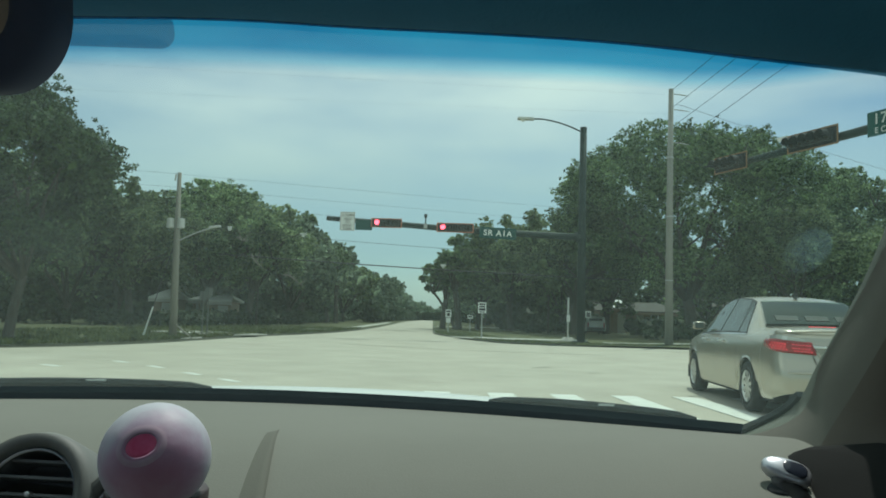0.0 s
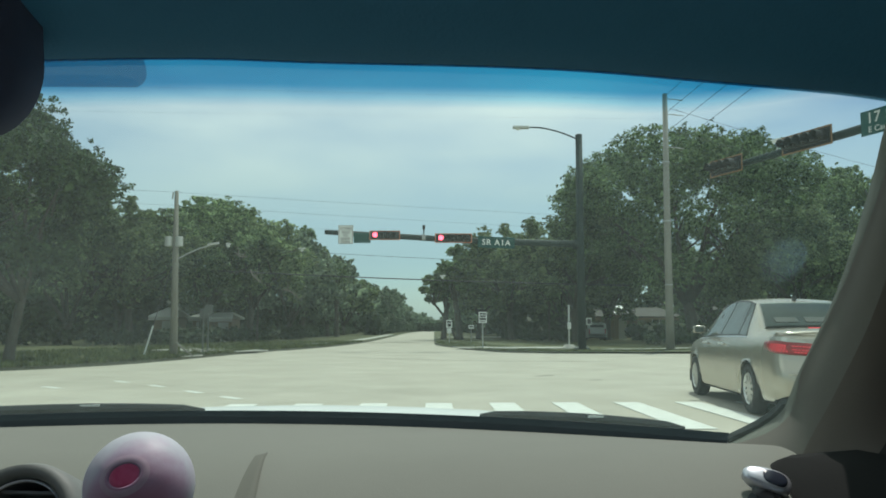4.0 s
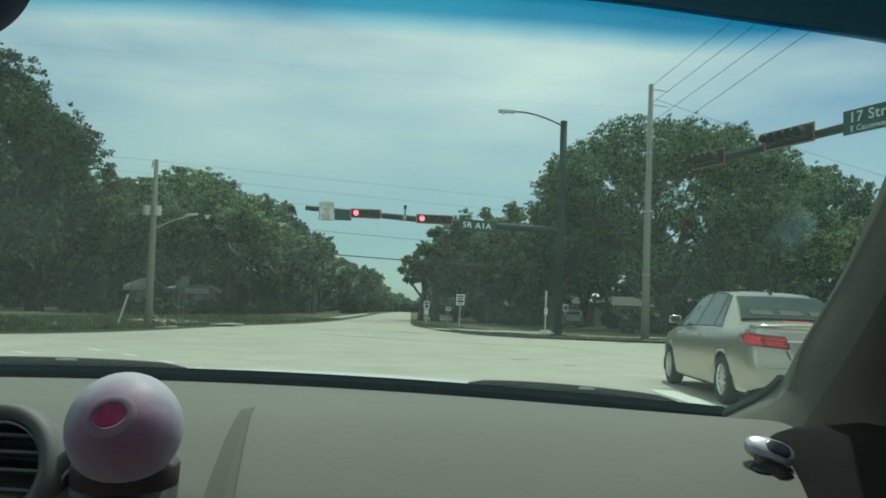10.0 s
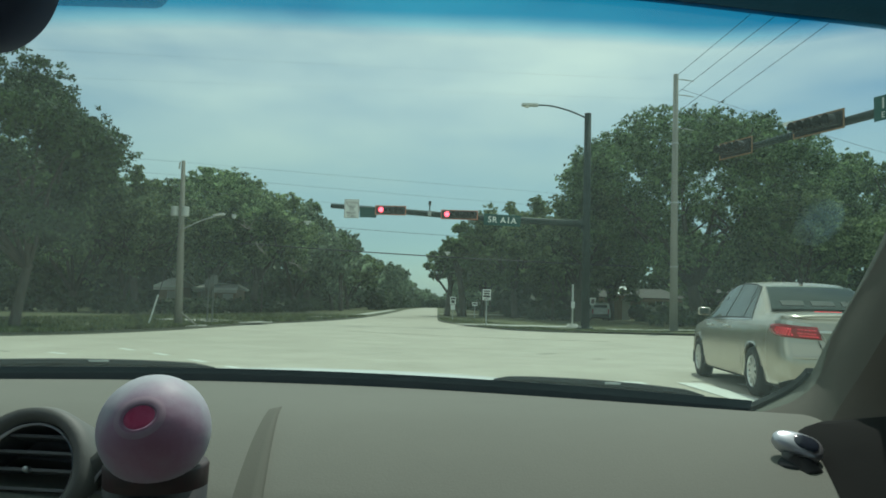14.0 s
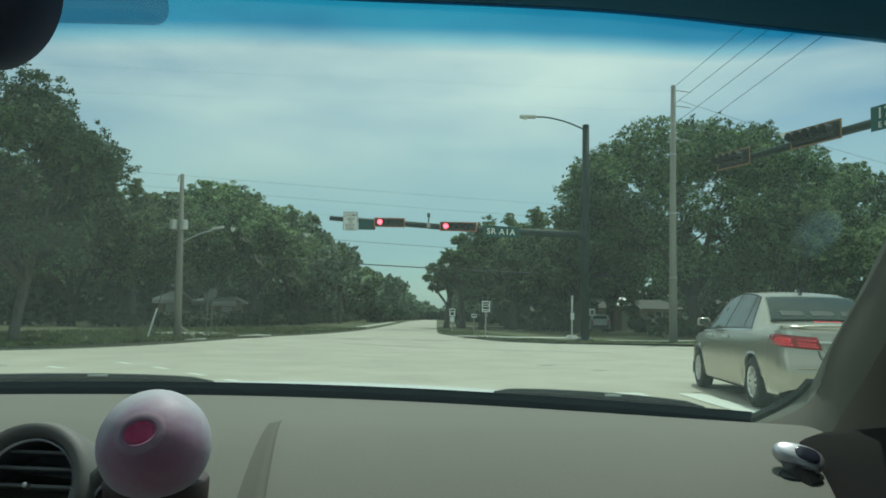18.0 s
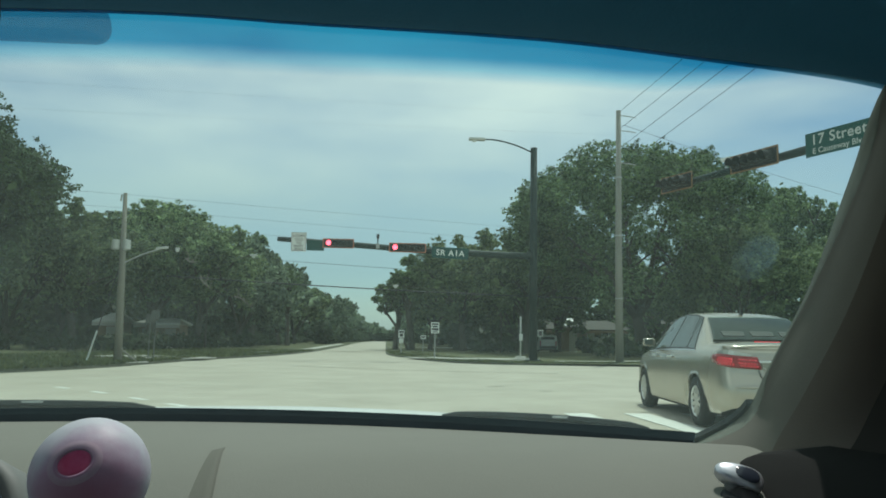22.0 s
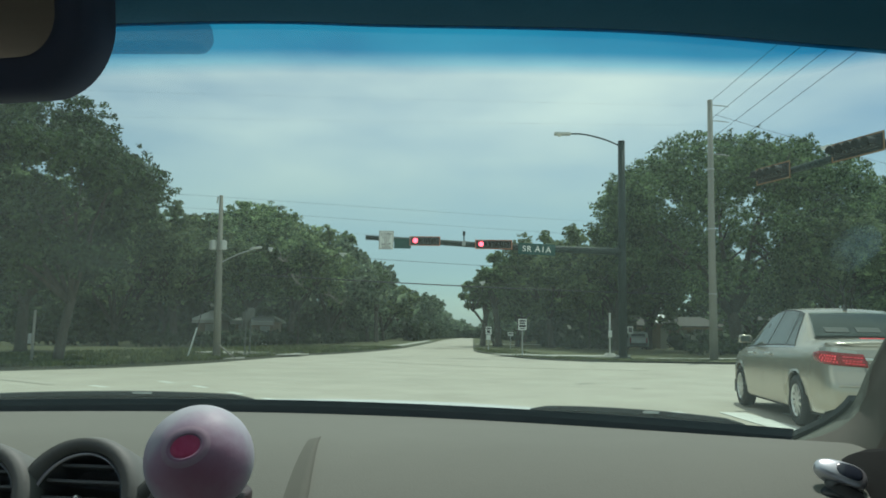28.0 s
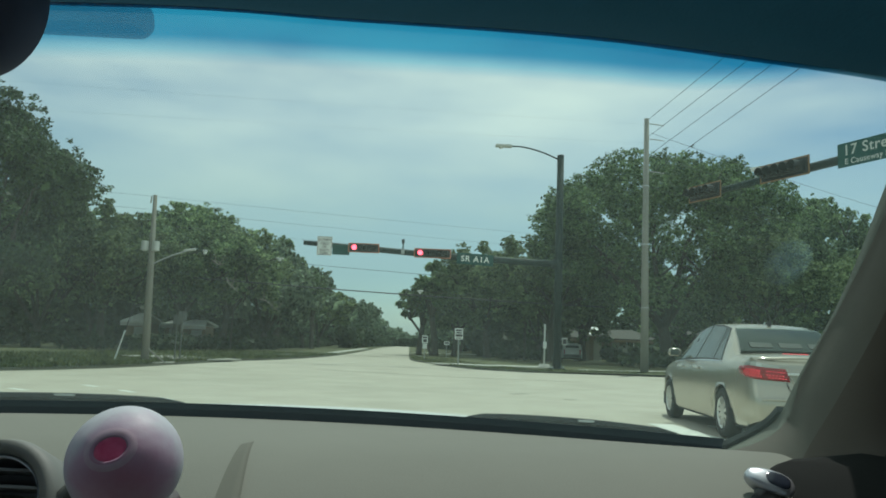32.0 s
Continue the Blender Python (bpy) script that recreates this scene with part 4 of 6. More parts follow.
for dx, dz, tx, tz in ((0.12, 0.05, 11.2, 10.2), (0.13, 0.95, 12.1, 10.1), (0.14, 1.95, 12.8, 10.0), (0.14, 3.0, 13.5, 9.9)):
    cable((UP.x + dx, UP.y, up_top - dz), (tx + 4.0, 4.0, tz + 5.0), 0.15, 0.011)
for dz, tz in ((0.75, -1.0), (1.9, -2.1), (3.6, -2.8), (5.2, -3.6)):
    cable((UP.x + 0.3, UP.y, up_top - dz), (UP.x + 45, UP.y + 30, up_top + tz), 0.5, 0.010)
LP = Vector((-0.3347 * 28.9, 28.9))
lp_top = 0.1765 * 28.9 + 1.15
lpole = thing("utility_pole", LP.x, LP.y, KERB_H, label="weathered wooden utility pole with a transformer and a street lamp", category="utility pole")
part("shaft", tube([(0.11, 0, 0), (0.05, 0, 3), (0.0, 0, lp_top - KERB_H)], [0.15, 0.125, 0.07], 12), M_POLE_WOOD, lpole, smooth=True)
tz = 4.33
for dx in (-0.22, 0.18):
    part("transformer", lathe([(0, 0.2), (0.13, 0.18), (0.14, -0.16), (0, -0.2)], 14, Matrix.Translation((dx, -0.05, tz - KERB_H))), M_ALUM, lpole)
arm = smooth_line([(0, 0, 3.62 - KERB_H), (0.7, 0, 3.98 - KERB_H), (1.3, 0, 4.2 - KERB_H)], 5)
part("lamp_arm", tube(arm, 0.026, 8), M_GALV, lpole, smooth=True)
part("lamp_head", box((-0.22, -0.09, -0.04), (0.22, 0.09, 0.04), pose(1.43, 0, 4.25 - KERB_H, 0, -9, 0), bevel=0.04), M_ALUM, lpole, "pale cobra-head street lamp")
part("top_pin", tube([(-0.15, 0, lp_top - 0.4), (-0.12, 0, lp_top - 0.15)], 0.03, 6), M_ALUM, lpole)
part("brace", tube([(0.16, -0.05, 0.52), (0.85, -0.15, 0.0)], 0.035, 8), M_POLE_WOOD, lpole, "short wooden brace at the foot of the pole")
guy = thing("guy_wire", LP.x - 0.92, LP.y - 0.2, KERB_H, label="steel guy wire with a pale plastic sleeve at its foot", category="guy wire")
g_top = Vector((0.92, 0.2, 3.6))
part("wire", tube([(0, 0, 0), g_top], 0.015, 6), M_WIRE, guy)
part("sleeve", tube([(0, 0, 0), g_top * 0.31], 0.032, 8), M_SIGN_WHITE, guy)
for dz, b in ((0.05, (60, 62, 9.0)), (0.55, (60, 60, 7.6)), (1.1, (60, 61, 6.6))):
    cable((LP.x, LP.y, lp_top - dz), b, 0.5, 0.004)
    cable((LP.x, LP.y, lp_top - dz), (-60, 6, 6.5 - dz), 0.4, 0.004)
cable((-15, 53.8, 5.03), (14, 55.2, 4.17), 0.12, 0.04, "thick dark overhead cable across the street")
cable((-15, 54, 6.75), (20, 55.4, 5.55), 0.25, 0.014)
for dz, c in ((0.3, LEFT_A), (1.3, LEFT_B)):
    a = Vector((UP.x, UP.y, up_top - dz))
    cable(a, a + (Vector(c) - a) * 1.6, 0.1, 0.002)


# ---- trees ----
def leaf_cloud(name, clumps, per, size, rng, mat, flat=0.6):
    """Leaf quads round clump centres (x, y, z, radius)."""
    c = np.array(clumps)
    weight = c[:, 3] ** 1.6
    share = np.maximum(1, np.round(weight / weight.sum() * per * len(c))).astype(int)
    centre = np.repeat(c, share, axis=0)
    n = len(centre)
    d = rng.normal(size=(n, 3))
    d /= np.linalg.norm(d, axis=1)[:, None] + 1e-9
    r = rng.random(n) ** 0.42
    pos = centre[:, :3] + d * (r * centre[:, 3])[:, None] * np.array([1.0, 1.0, 0.62])
    nrm = rng.normal(size=(n, 3)) + d * 0.9 + np.array([0, 0, flat])
    nrm /= np.linalg.norm(nrm, axis=1)[:, None]
    t = np.cross(nrm, rng.normal(size=(n, 3)))
    t /= np.linalg.norm(t, axis=1)[:, None]
    b = np.cross(nrm, t)
    s = size * (0.6 + 0.9 * rng.random(n))[:, None]
    t, b = t * s, b * s * 0.55
    bend = nrm * s * 0.18
    v = np.stack([pos - t, pos + b - bend * 0.5, pos + t, pos - b - bend * 0.5], 1).reshape(-1, 3)
    me = bpy.data.meshes.new(name)
    me.vertices.add(4 * n)
    me.vertices.foreach_set("co", v.ravel())
    me.loops.add(4 * n)
    me.loops.foreach_set("vertex_index", np.arange(4 * n))
    me.polygons.add(n)
    me.polygons.foreach_set("loop_start", np.arange(n) * 4)
    me.polygons.foreach_set("loop_total", np.full(n, 4))
    me.update()
    me.materials.append(mat)
    return me


def oak(seed, height, spread, clear, leaves, leaf, mat, lean=0.0, label="", clump_scale=1.0, count=60, ragged=0.34, shift=0.0, girth=1.0, fill=0.07):
    """A broad live oak standing at the origin."""
    rng = np.random.default_rng(seed)
    root = thing("oak_tree", label=label or "broad dark green live oak with a dense uneven crown", category="tree")
    bm = bmesh.new()
    tr = height * 0.026 * girth
    fork = Vector((lean, 0, clear))
    add_tube(bm, [(0, 0, -0.3), (0, 0, 0.3), (lean * 0.4, 0, clear * 0.55), fork], [tr * 1.5, tr * 1.15, tr, tr * 0.9], 9)
    tips = []
    limbs = 7
    for k in range(limbs):
        a = 2 * math.pi * (k + rng.random() * 0.6) / limbs
        reach = spread * (0.45 + 0.27 * rng.random())
        rise = (height - clear) * (0.35 + 0.5 * rng.random())
        end = fork + Vector((shift + math.cos(a) * reach, math.sin(a) * reach, rise))
        mid = fork.lerp(end, 0.45) + Vector((rng.normal() * 0.4, rng.normal() * 0.4, rise * 0.12))
        add_tube(bm, [fork - Vector((0, 0, 0.2)), mid, end], [tr * 0.6, tr * 0.38, tr * 0.08], 6)
        tips += [mid, end]
        for j in range(3):
            s = fork.lerp(end, 0.4 + 0.2 * j)
            e = s + Vector((rng.normal(), rng.normal(), 0.5 + rng.random())) * spread * 0.15
            add_tube(bm, [s, s.lerp(e, 0.5) + Vector((0, 0, 0.1)), e], [tr * 0.24, tr * 0.16, tr * 0.04], 5)
            tips.append(e)
    part("trunk", bm, M_BARK, root, "rough grey-brown trunk and limbs", smooth=True)
    clumps, hearts = [], []
    mid_z, rz = clear + (height - clear) * 0.46, (height - clear) * 0.54
    for k in range(count):
        d = Vector((rng.normal(), rng.normal(), rng.normal() * 0.85 + 0.3)).normalized()
        wob = 0.74 + ragged * noise.noise(d * 1.7 + Vector((seed, 0, 0))) + 0.10 * rng.random()
        q = 0.70 + 0.30 * rng.random() ** 0.6
        lobe = clump_scale * (0.15 + 0.11 * rng.random()) * (spread + rz) * 0.5
        c = Vector((lean + shift + d.x * spread * wob * q, d.y * spread * wob * q, mid_z + d.z * rz * wob * q))
        for j in range(20):
            e = (Vector((rng.normal(), rng.normal(), rng.normal() + 0.35)) + d * 0.7).normalized()
            p = c + e * lobe * (0.55 + 0.5 * rng.random() + (0.25 if rng.random() < 0.12 else 0.0))
            clumps.append((*p, lobe * (0.16 + 0.17 * rng.random())))
        clumps.append((*(c - d * lobe * 0.2), lobe * 0.85))
        hearts.append((*(c - d * lobe * 0.35), lobe * 0.85))
    for p in tips:
        clumps.append((*p, clump_scale * 0.05 * (spread + rz)))
    crown = new("crown", leaf_cloud("crown", clumps, max(1, leaves // len(clumps)), leaf, rng, mat))
    crown.parent = root
    inner = new("inner_foliage", leaf_cloud("inner_foliage", hearts, max(1, int(leaves * fill) // len(hearts)), leaf * 3.2, rng, mat))
    inner.parent = root
    return root


def plant(proto, x, y, scale=1.0, turn=0.0, tall=1.0, label=""):
    ob = copy_thing(proto, pose(x, y, gz(y) + KERB_H - 0.05, 0, 0, turn))
    ob.scale = (scale, scale, scale * tall)
    if label:
        ob["label"] = label
    return ob


oak_a = oak(11, 11.0, 6.4, 2.7, 38000, 0.094, M_LEAF, 0.3, count=110, ragged=0.26, clump_scale=0.72)
oak_b = oak(23, 9.0, 5.0, 2.3, 28000, 0.088, M_LEAF2, -0.2, count=90, ragged=0.28, clump_scale=0.72)
oak_c = oak(37, 12.0, 5.0, 2.0, 28000, 0.096, M_LEAF, 0.1, count=90, ragged=0.28, clump_scale=0.72)
oak_d = oak(51, 8.0, 4.0, 1.3, 30000, 0.075, M_LEAF2, 0.2, count=70, ragged=0.28, clump_scale=0.75)
far_a = oak(61, 11.0, 6.2, 1.6, 10500, 0.18, M_LEAF, 0.2, count=74, ragged=0.26, clump_scale=0.75)
far_b = oak(67, 9.0, 5.0, 1.3, 8000, 0.17, M_LEAF2, -0.1, count=60, ragged=0.26, clump_scale=0.75)
hazy_a = oak(63, 11.0, 6.2, 1.6, 6500, 0.25, M_LEAF_HAZE, 0.2, "distant grey-green live oak along the street, hazed in leaf colour", count=60, ragged=0.26, clump_scale=0.8)
hazy_b = oak(69, 9.0, 5.0, 1.3, 5000, 0.23, M_LEAF_HAZE, -0.1, "distant grey-green live oak along the street, hazed in leaf colour", count=50, ragged=0.26, clump_scale=0.8)
thin = oak(83, 8.6, 1.7, 3.4, 6000, 0.10, M_LEAF, 0.3, "slender ragged tree with a thin open crown", 1.0, 12)
leaning = oak(85, 6.3, 1.75, 3.3, 5200, 0.11, M_LEAF, -1.9, "small leaning tree overhanging the edge of the street", 1.0, 12, girth=0.7)
corner = oak(29, 8.95, 5.85, 2.0, 92000, 0.058, M_LEAF_SHADED, 0.3, "tall full live oak with a broad rounded crown", 0.70, 180, 0.20, -2.2, 0.62)
big = oak(77, 16.3, 11.6, 2.9, 125000, 0.104, M_LEAF_BIG, -0.4, "very large old live oak with a wide domed crown", 0.54, 420, 0.10, fill=0.012)
for ob, x, y, turn in ((oak_a, -17.2, 58, 20), (oak_b, -19.0, 49, 0), (oak_c, -30.0, 44, 0), (oak_d, 10.5, 64, 0), (far_a, -26, 64, 10), (far_b, -12.0, 104, 300), (thin, -10.4, 84, 120), (hazy_a, -18, 118, 120), (hazy_b, -12.8, 128, 15), (leaning, 1.9, 69.5, 0), (corner, -12.95, 24, 0), (big, 18.5, 55, 0)):
    ob.matrix_world = pose(x, y, gz(y) + KERB_H - 0.05, 0, 0, turn)

for proto, x, y, s, turn, tall in (
    # left, near to far
    (oak_a, -28.4, 34, 1.25, 200, 1.2), (oak_b, -20.5, 25, 1.0, 130, 1.0), (far_a, -38, 40, 1.1, 90, 1.1), (oak_b, -14.2, 60, 1.05, 200, 1.05),
    # far_a at (-27, 16) is an added, unseen oak that shades the verge.
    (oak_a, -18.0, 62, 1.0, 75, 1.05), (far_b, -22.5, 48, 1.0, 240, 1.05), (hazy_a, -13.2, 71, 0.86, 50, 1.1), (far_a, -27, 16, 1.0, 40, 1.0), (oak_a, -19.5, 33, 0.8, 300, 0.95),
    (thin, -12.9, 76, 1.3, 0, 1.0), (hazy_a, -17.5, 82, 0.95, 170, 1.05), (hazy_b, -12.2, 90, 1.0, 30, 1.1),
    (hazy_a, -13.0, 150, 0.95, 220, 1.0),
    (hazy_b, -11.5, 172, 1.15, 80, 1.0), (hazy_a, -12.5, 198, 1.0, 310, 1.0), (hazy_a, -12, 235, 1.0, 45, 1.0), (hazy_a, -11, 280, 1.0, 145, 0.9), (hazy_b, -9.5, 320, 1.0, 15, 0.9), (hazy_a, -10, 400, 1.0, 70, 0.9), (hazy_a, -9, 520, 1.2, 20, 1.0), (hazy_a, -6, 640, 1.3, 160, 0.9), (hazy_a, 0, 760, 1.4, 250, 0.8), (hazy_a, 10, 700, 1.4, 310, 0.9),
    (far_a, -40, 75, 1.0, 0, 1.0), (far_a, -52, 52, 1.1, 60, 1.0), (far_a, -34, 90, 1.1, 160, 1.0), (far_a, -46, 60, 1.0, 30, 1.0),
    # right, near to far
    (oak_b, 11.0, 60, 1.2, 60, 0.95), (oak_c, 15.6, 70, 1.05, 30, 0.9), (oak_b, 6.8, 68, 1.1, 320, 1.0), (far_a, 11.5, 78, 0.95, 210, 1.0), (oak_d, 7.4, 81, 1.15, 100, 1.1),
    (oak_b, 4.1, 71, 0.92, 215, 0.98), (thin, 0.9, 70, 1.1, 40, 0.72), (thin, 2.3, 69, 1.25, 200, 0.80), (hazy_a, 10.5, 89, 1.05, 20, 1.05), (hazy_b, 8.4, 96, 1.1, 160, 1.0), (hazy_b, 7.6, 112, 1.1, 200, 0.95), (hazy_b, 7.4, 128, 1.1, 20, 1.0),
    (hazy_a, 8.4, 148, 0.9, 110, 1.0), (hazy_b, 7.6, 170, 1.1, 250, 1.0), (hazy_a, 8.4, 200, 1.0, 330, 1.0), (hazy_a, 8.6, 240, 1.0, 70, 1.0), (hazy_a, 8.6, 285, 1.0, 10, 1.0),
    (oak_b, 23.6, 49.5, 1.02, 20, 1.0), (oak_a, 32.2, 61, 1.05, 140, 1.26), (far_a, 20, 100, 1.2, 25, 1.0), (far_a, 31, 98, 1.2, 125, 1.0), (far_b, 42, 96, 1.5, 200, 1.0), (far_a, 11, 104, 1.0, 260, 0.9), (far_a, 39, 66, 1.1, 40, 1.0), (far_b, 34, 55, 1.05, 10, 1.0),
    (far_a, 16, 92, 0.85, 280, 0.85), (far_a, 48, 72, 1.1, 80, 1.0), (far_a, 26, 74, 0.9, 15, 0.85), (far_b, 27.5, 62, 1.0, 75, 0.9), (far_a, 58, 88, 1.2, 60, 1.0),
    # closing the far end
    (hazy_a, -12, 345, 0.7, 0, 0.8), (hazy_a, -4, 360, 0.6, 90, 0.6), (hazy_a, 3, 350, 0.6, 200, 0.6),
):
    plant(proto, x, y, s, turn, tall)


def bare_branch(tree, points, radius):
    """A pale leafless limb reaching out of a crown; points in the world."""
    back = tree.matrix_basis.inverted()
    rng = random.Random(len(tree.children) * 7 + 1)
    line = smooth_line([back @ Vector(p) for p in points], 4)
    bm = tube(line, [radius * (1 - 0.8 * k / len(line)) for k in range(len(line))], 6)
    for k in range(2, len(line) - 1, 2):
        tip = line[k] + Vector((rng.uniform(-0.5, 0.5), rng.uniform(-0.3, 0.1), rng.uniform(0.1, 0.6)))
        add_tube(bm, [line[k], line[k].lerp(tip, 0.5) + Vector((0.05, 0, 0.06)), tip], [radius * 0.5, radius * 0.35, radius * 0.12], 5)
    part("bare_branch", bm, M_DEADWOOD, tree, "pale leafless limb")


for y, way in ((44.5, ((-0.2365, 0.0735), (-0.2325, 0.0655), (-0.2265, 0.0600), (-0.2215, 0.0565))), (44.0, ((-0.1930, 0.0480), (-0.1840, 0.0455), (-0.1760, 0.0390), (-0.1680, 0.0330))), (44.2, ((-0.2560, 0.0950), (-0.2480, 0.0900), (-0.2400, 0.0910)))):
    bare_branch(oak_b, [(a * y, y, 1.15 + b * y) for a, b in way], 0.05)


# ---- houses and hedges ----
def house(x, y, turn, w, d, h, roof_mat, wall_mat, label, rise=1.5, trim=None):
    root = thing("house", x, y, gz(y) + KERB_H - 0.05, turn, label, "house")
    part("wall", box((-w / 2, 0, 0), (w / 2, d, h)), wall_mat, root)
    eave = 0.6 if w > 5 else 0.2
    rows = [[(-w / 2 - eave, -0.7, h - 0.05), (w / 2 + eave, -0.7, h - 0.05)], [(-w / 2 + min(1.2, w * 0.3), d / 2, h + rise), (w / 2 - min(1.2, w * 0.12), d / 2, h + rise)], [(-w / 2 - eave, d + 0.7, h - 0.05), (w / 2 + eave, d + 0.7, h - 0.05)]]
    part("roof", sheet(rows, -0.15), roof_mat, root)
    part("fascia", box((-w / 2 - eave, -0.74, h - 0.25), (w / 2 + eave, -0.70, h - 0.02)), trim or wall_mat, root)
    for k in range(3 if w > 5 else 0):
        cx = -w / 2 + w * (k + 0.5) / 3
        win = part("window", box((cx - 0.75, -0.03, 0.95), (cx + 0.75, 0.02, 2.1)), M_SIGN_WHITE, root)
        for sx in (-0.36, 0.36):
            part("pane", box((cx + sx - 0.32, -0.045, 1.02), (cx + sx + 0.32, -0.032, 2.03)), M_WINDOW, win)
    part("door", box((w * 0.18 - 0.4, -0.04, 0), (w * 0.18 + 0.4, 0.02, min(2.05, h - 0.3))), M_WALL_W, root)
    return root


# Roofs paled for sun, walls brown for the shade beneath them.
house(-20.7, 60, 0, 1.5, 3, 1.85, M_ROOF_PALE, M_WALL, "small low outbuilding with a pale grey roof under the trees", 0.6, M_WALL_W)
house(-16.5, 60, 0, 2.0, 2.5, 1.75, M_ROOF_PALE, M_WALL, "low shed with a pale roof among the trees, walls brown for shade", 0.35, M_WALL_W)
house(-18.6, 62, 0, 1.0, 2.5, 1.8, M_ROOF_PALE, M_WALL, "narrow garden shed among the trees, walls brown for shade", 0.3, M_WALL_W)
house(19.6, 82, -4, 12.5, 9, 2.2, M_ROOF, M_WALL, "low brown house with a grey roof under the trees", 1.0)
house(18.3, 76, 0, 1.2, 3, 2.4, M_ROOF_W, M_WALL, "small annex with a bright white metal roof", 0.75)
house(33.0, 78, -10, 13, 8, 2.7, M_ROOF, M_WALL_W, "low pale house half hidden behind tree trunks", 0.9)


def hedge(x0, y0, x1, y1, h, seed, label, per=110):
    rng = np.random.default_rng(seed)
    root = thing("hedge", label=label, category="hedge")
    n = int(math.hypot(x1 - x0, y1 - y0) / 0.7)
    clumps = []
    for k in range(n):
        t = (k + rng.random()) / n
        x, y = x0 + (x1 - x0) * t, y0 + (y1 - y0) * t
        r = h * (0.45 + 0.2 * rng.random())
        clumps.append((x + rng.normal() * 0.3, y + rng.normal() * 0.4, gz(y) + KERB_H + r * 0.62, r))
        if h > 2.2:
            clumps.append((x + rng.normal() * 0.5, y + rng.normal() * 0.6, gz(y) + KERB_H + h * (0.5 + 0.5 * rng.random()), r * 0.8))
    # Foliage takes the leaf colour that already holds the canopy shade.
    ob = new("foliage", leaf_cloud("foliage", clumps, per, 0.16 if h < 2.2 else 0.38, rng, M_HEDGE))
    ob.parent = root
    bm = bmesh.new()
    for c in clumps[::2]:
        add_tube(bm, [(c[0], c[1], gz(c[1]) + KERB_H - 0.1), (c[0], c[1], c[2])], [0.05, 0.02], 5)
    part("stems", bm, M_BARK, root)


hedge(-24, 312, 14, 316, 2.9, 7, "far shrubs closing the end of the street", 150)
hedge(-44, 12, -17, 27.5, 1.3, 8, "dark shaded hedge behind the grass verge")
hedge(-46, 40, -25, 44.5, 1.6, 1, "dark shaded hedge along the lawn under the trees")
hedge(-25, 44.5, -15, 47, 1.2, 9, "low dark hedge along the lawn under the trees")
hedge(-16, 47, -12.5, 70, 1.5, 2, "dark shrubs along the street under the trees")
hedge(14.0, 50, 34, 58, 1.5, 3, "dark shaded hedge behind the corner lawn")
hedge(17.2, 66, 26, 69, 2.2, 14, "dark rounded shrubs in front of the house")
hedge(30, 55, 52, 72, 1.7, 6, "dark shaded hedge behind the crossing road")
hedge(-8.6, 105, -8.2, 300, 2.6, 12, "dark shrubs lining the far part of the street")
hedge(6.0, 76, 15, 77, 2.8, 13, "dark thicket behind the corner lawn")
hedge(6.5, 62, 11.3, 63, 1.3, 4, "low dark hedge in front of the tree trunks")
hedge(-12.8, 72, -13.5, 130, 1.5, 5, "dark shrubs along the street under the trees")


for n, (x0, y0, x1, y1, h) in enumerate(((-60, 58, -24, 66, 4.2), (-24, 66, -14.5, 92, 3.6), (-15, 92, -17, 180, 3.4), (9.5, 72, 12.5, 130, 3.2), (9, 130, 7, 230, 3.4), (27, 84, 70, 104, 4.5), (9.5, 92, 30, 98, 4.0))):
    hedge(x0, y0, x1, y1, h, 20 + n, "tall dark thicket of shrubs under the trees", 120)


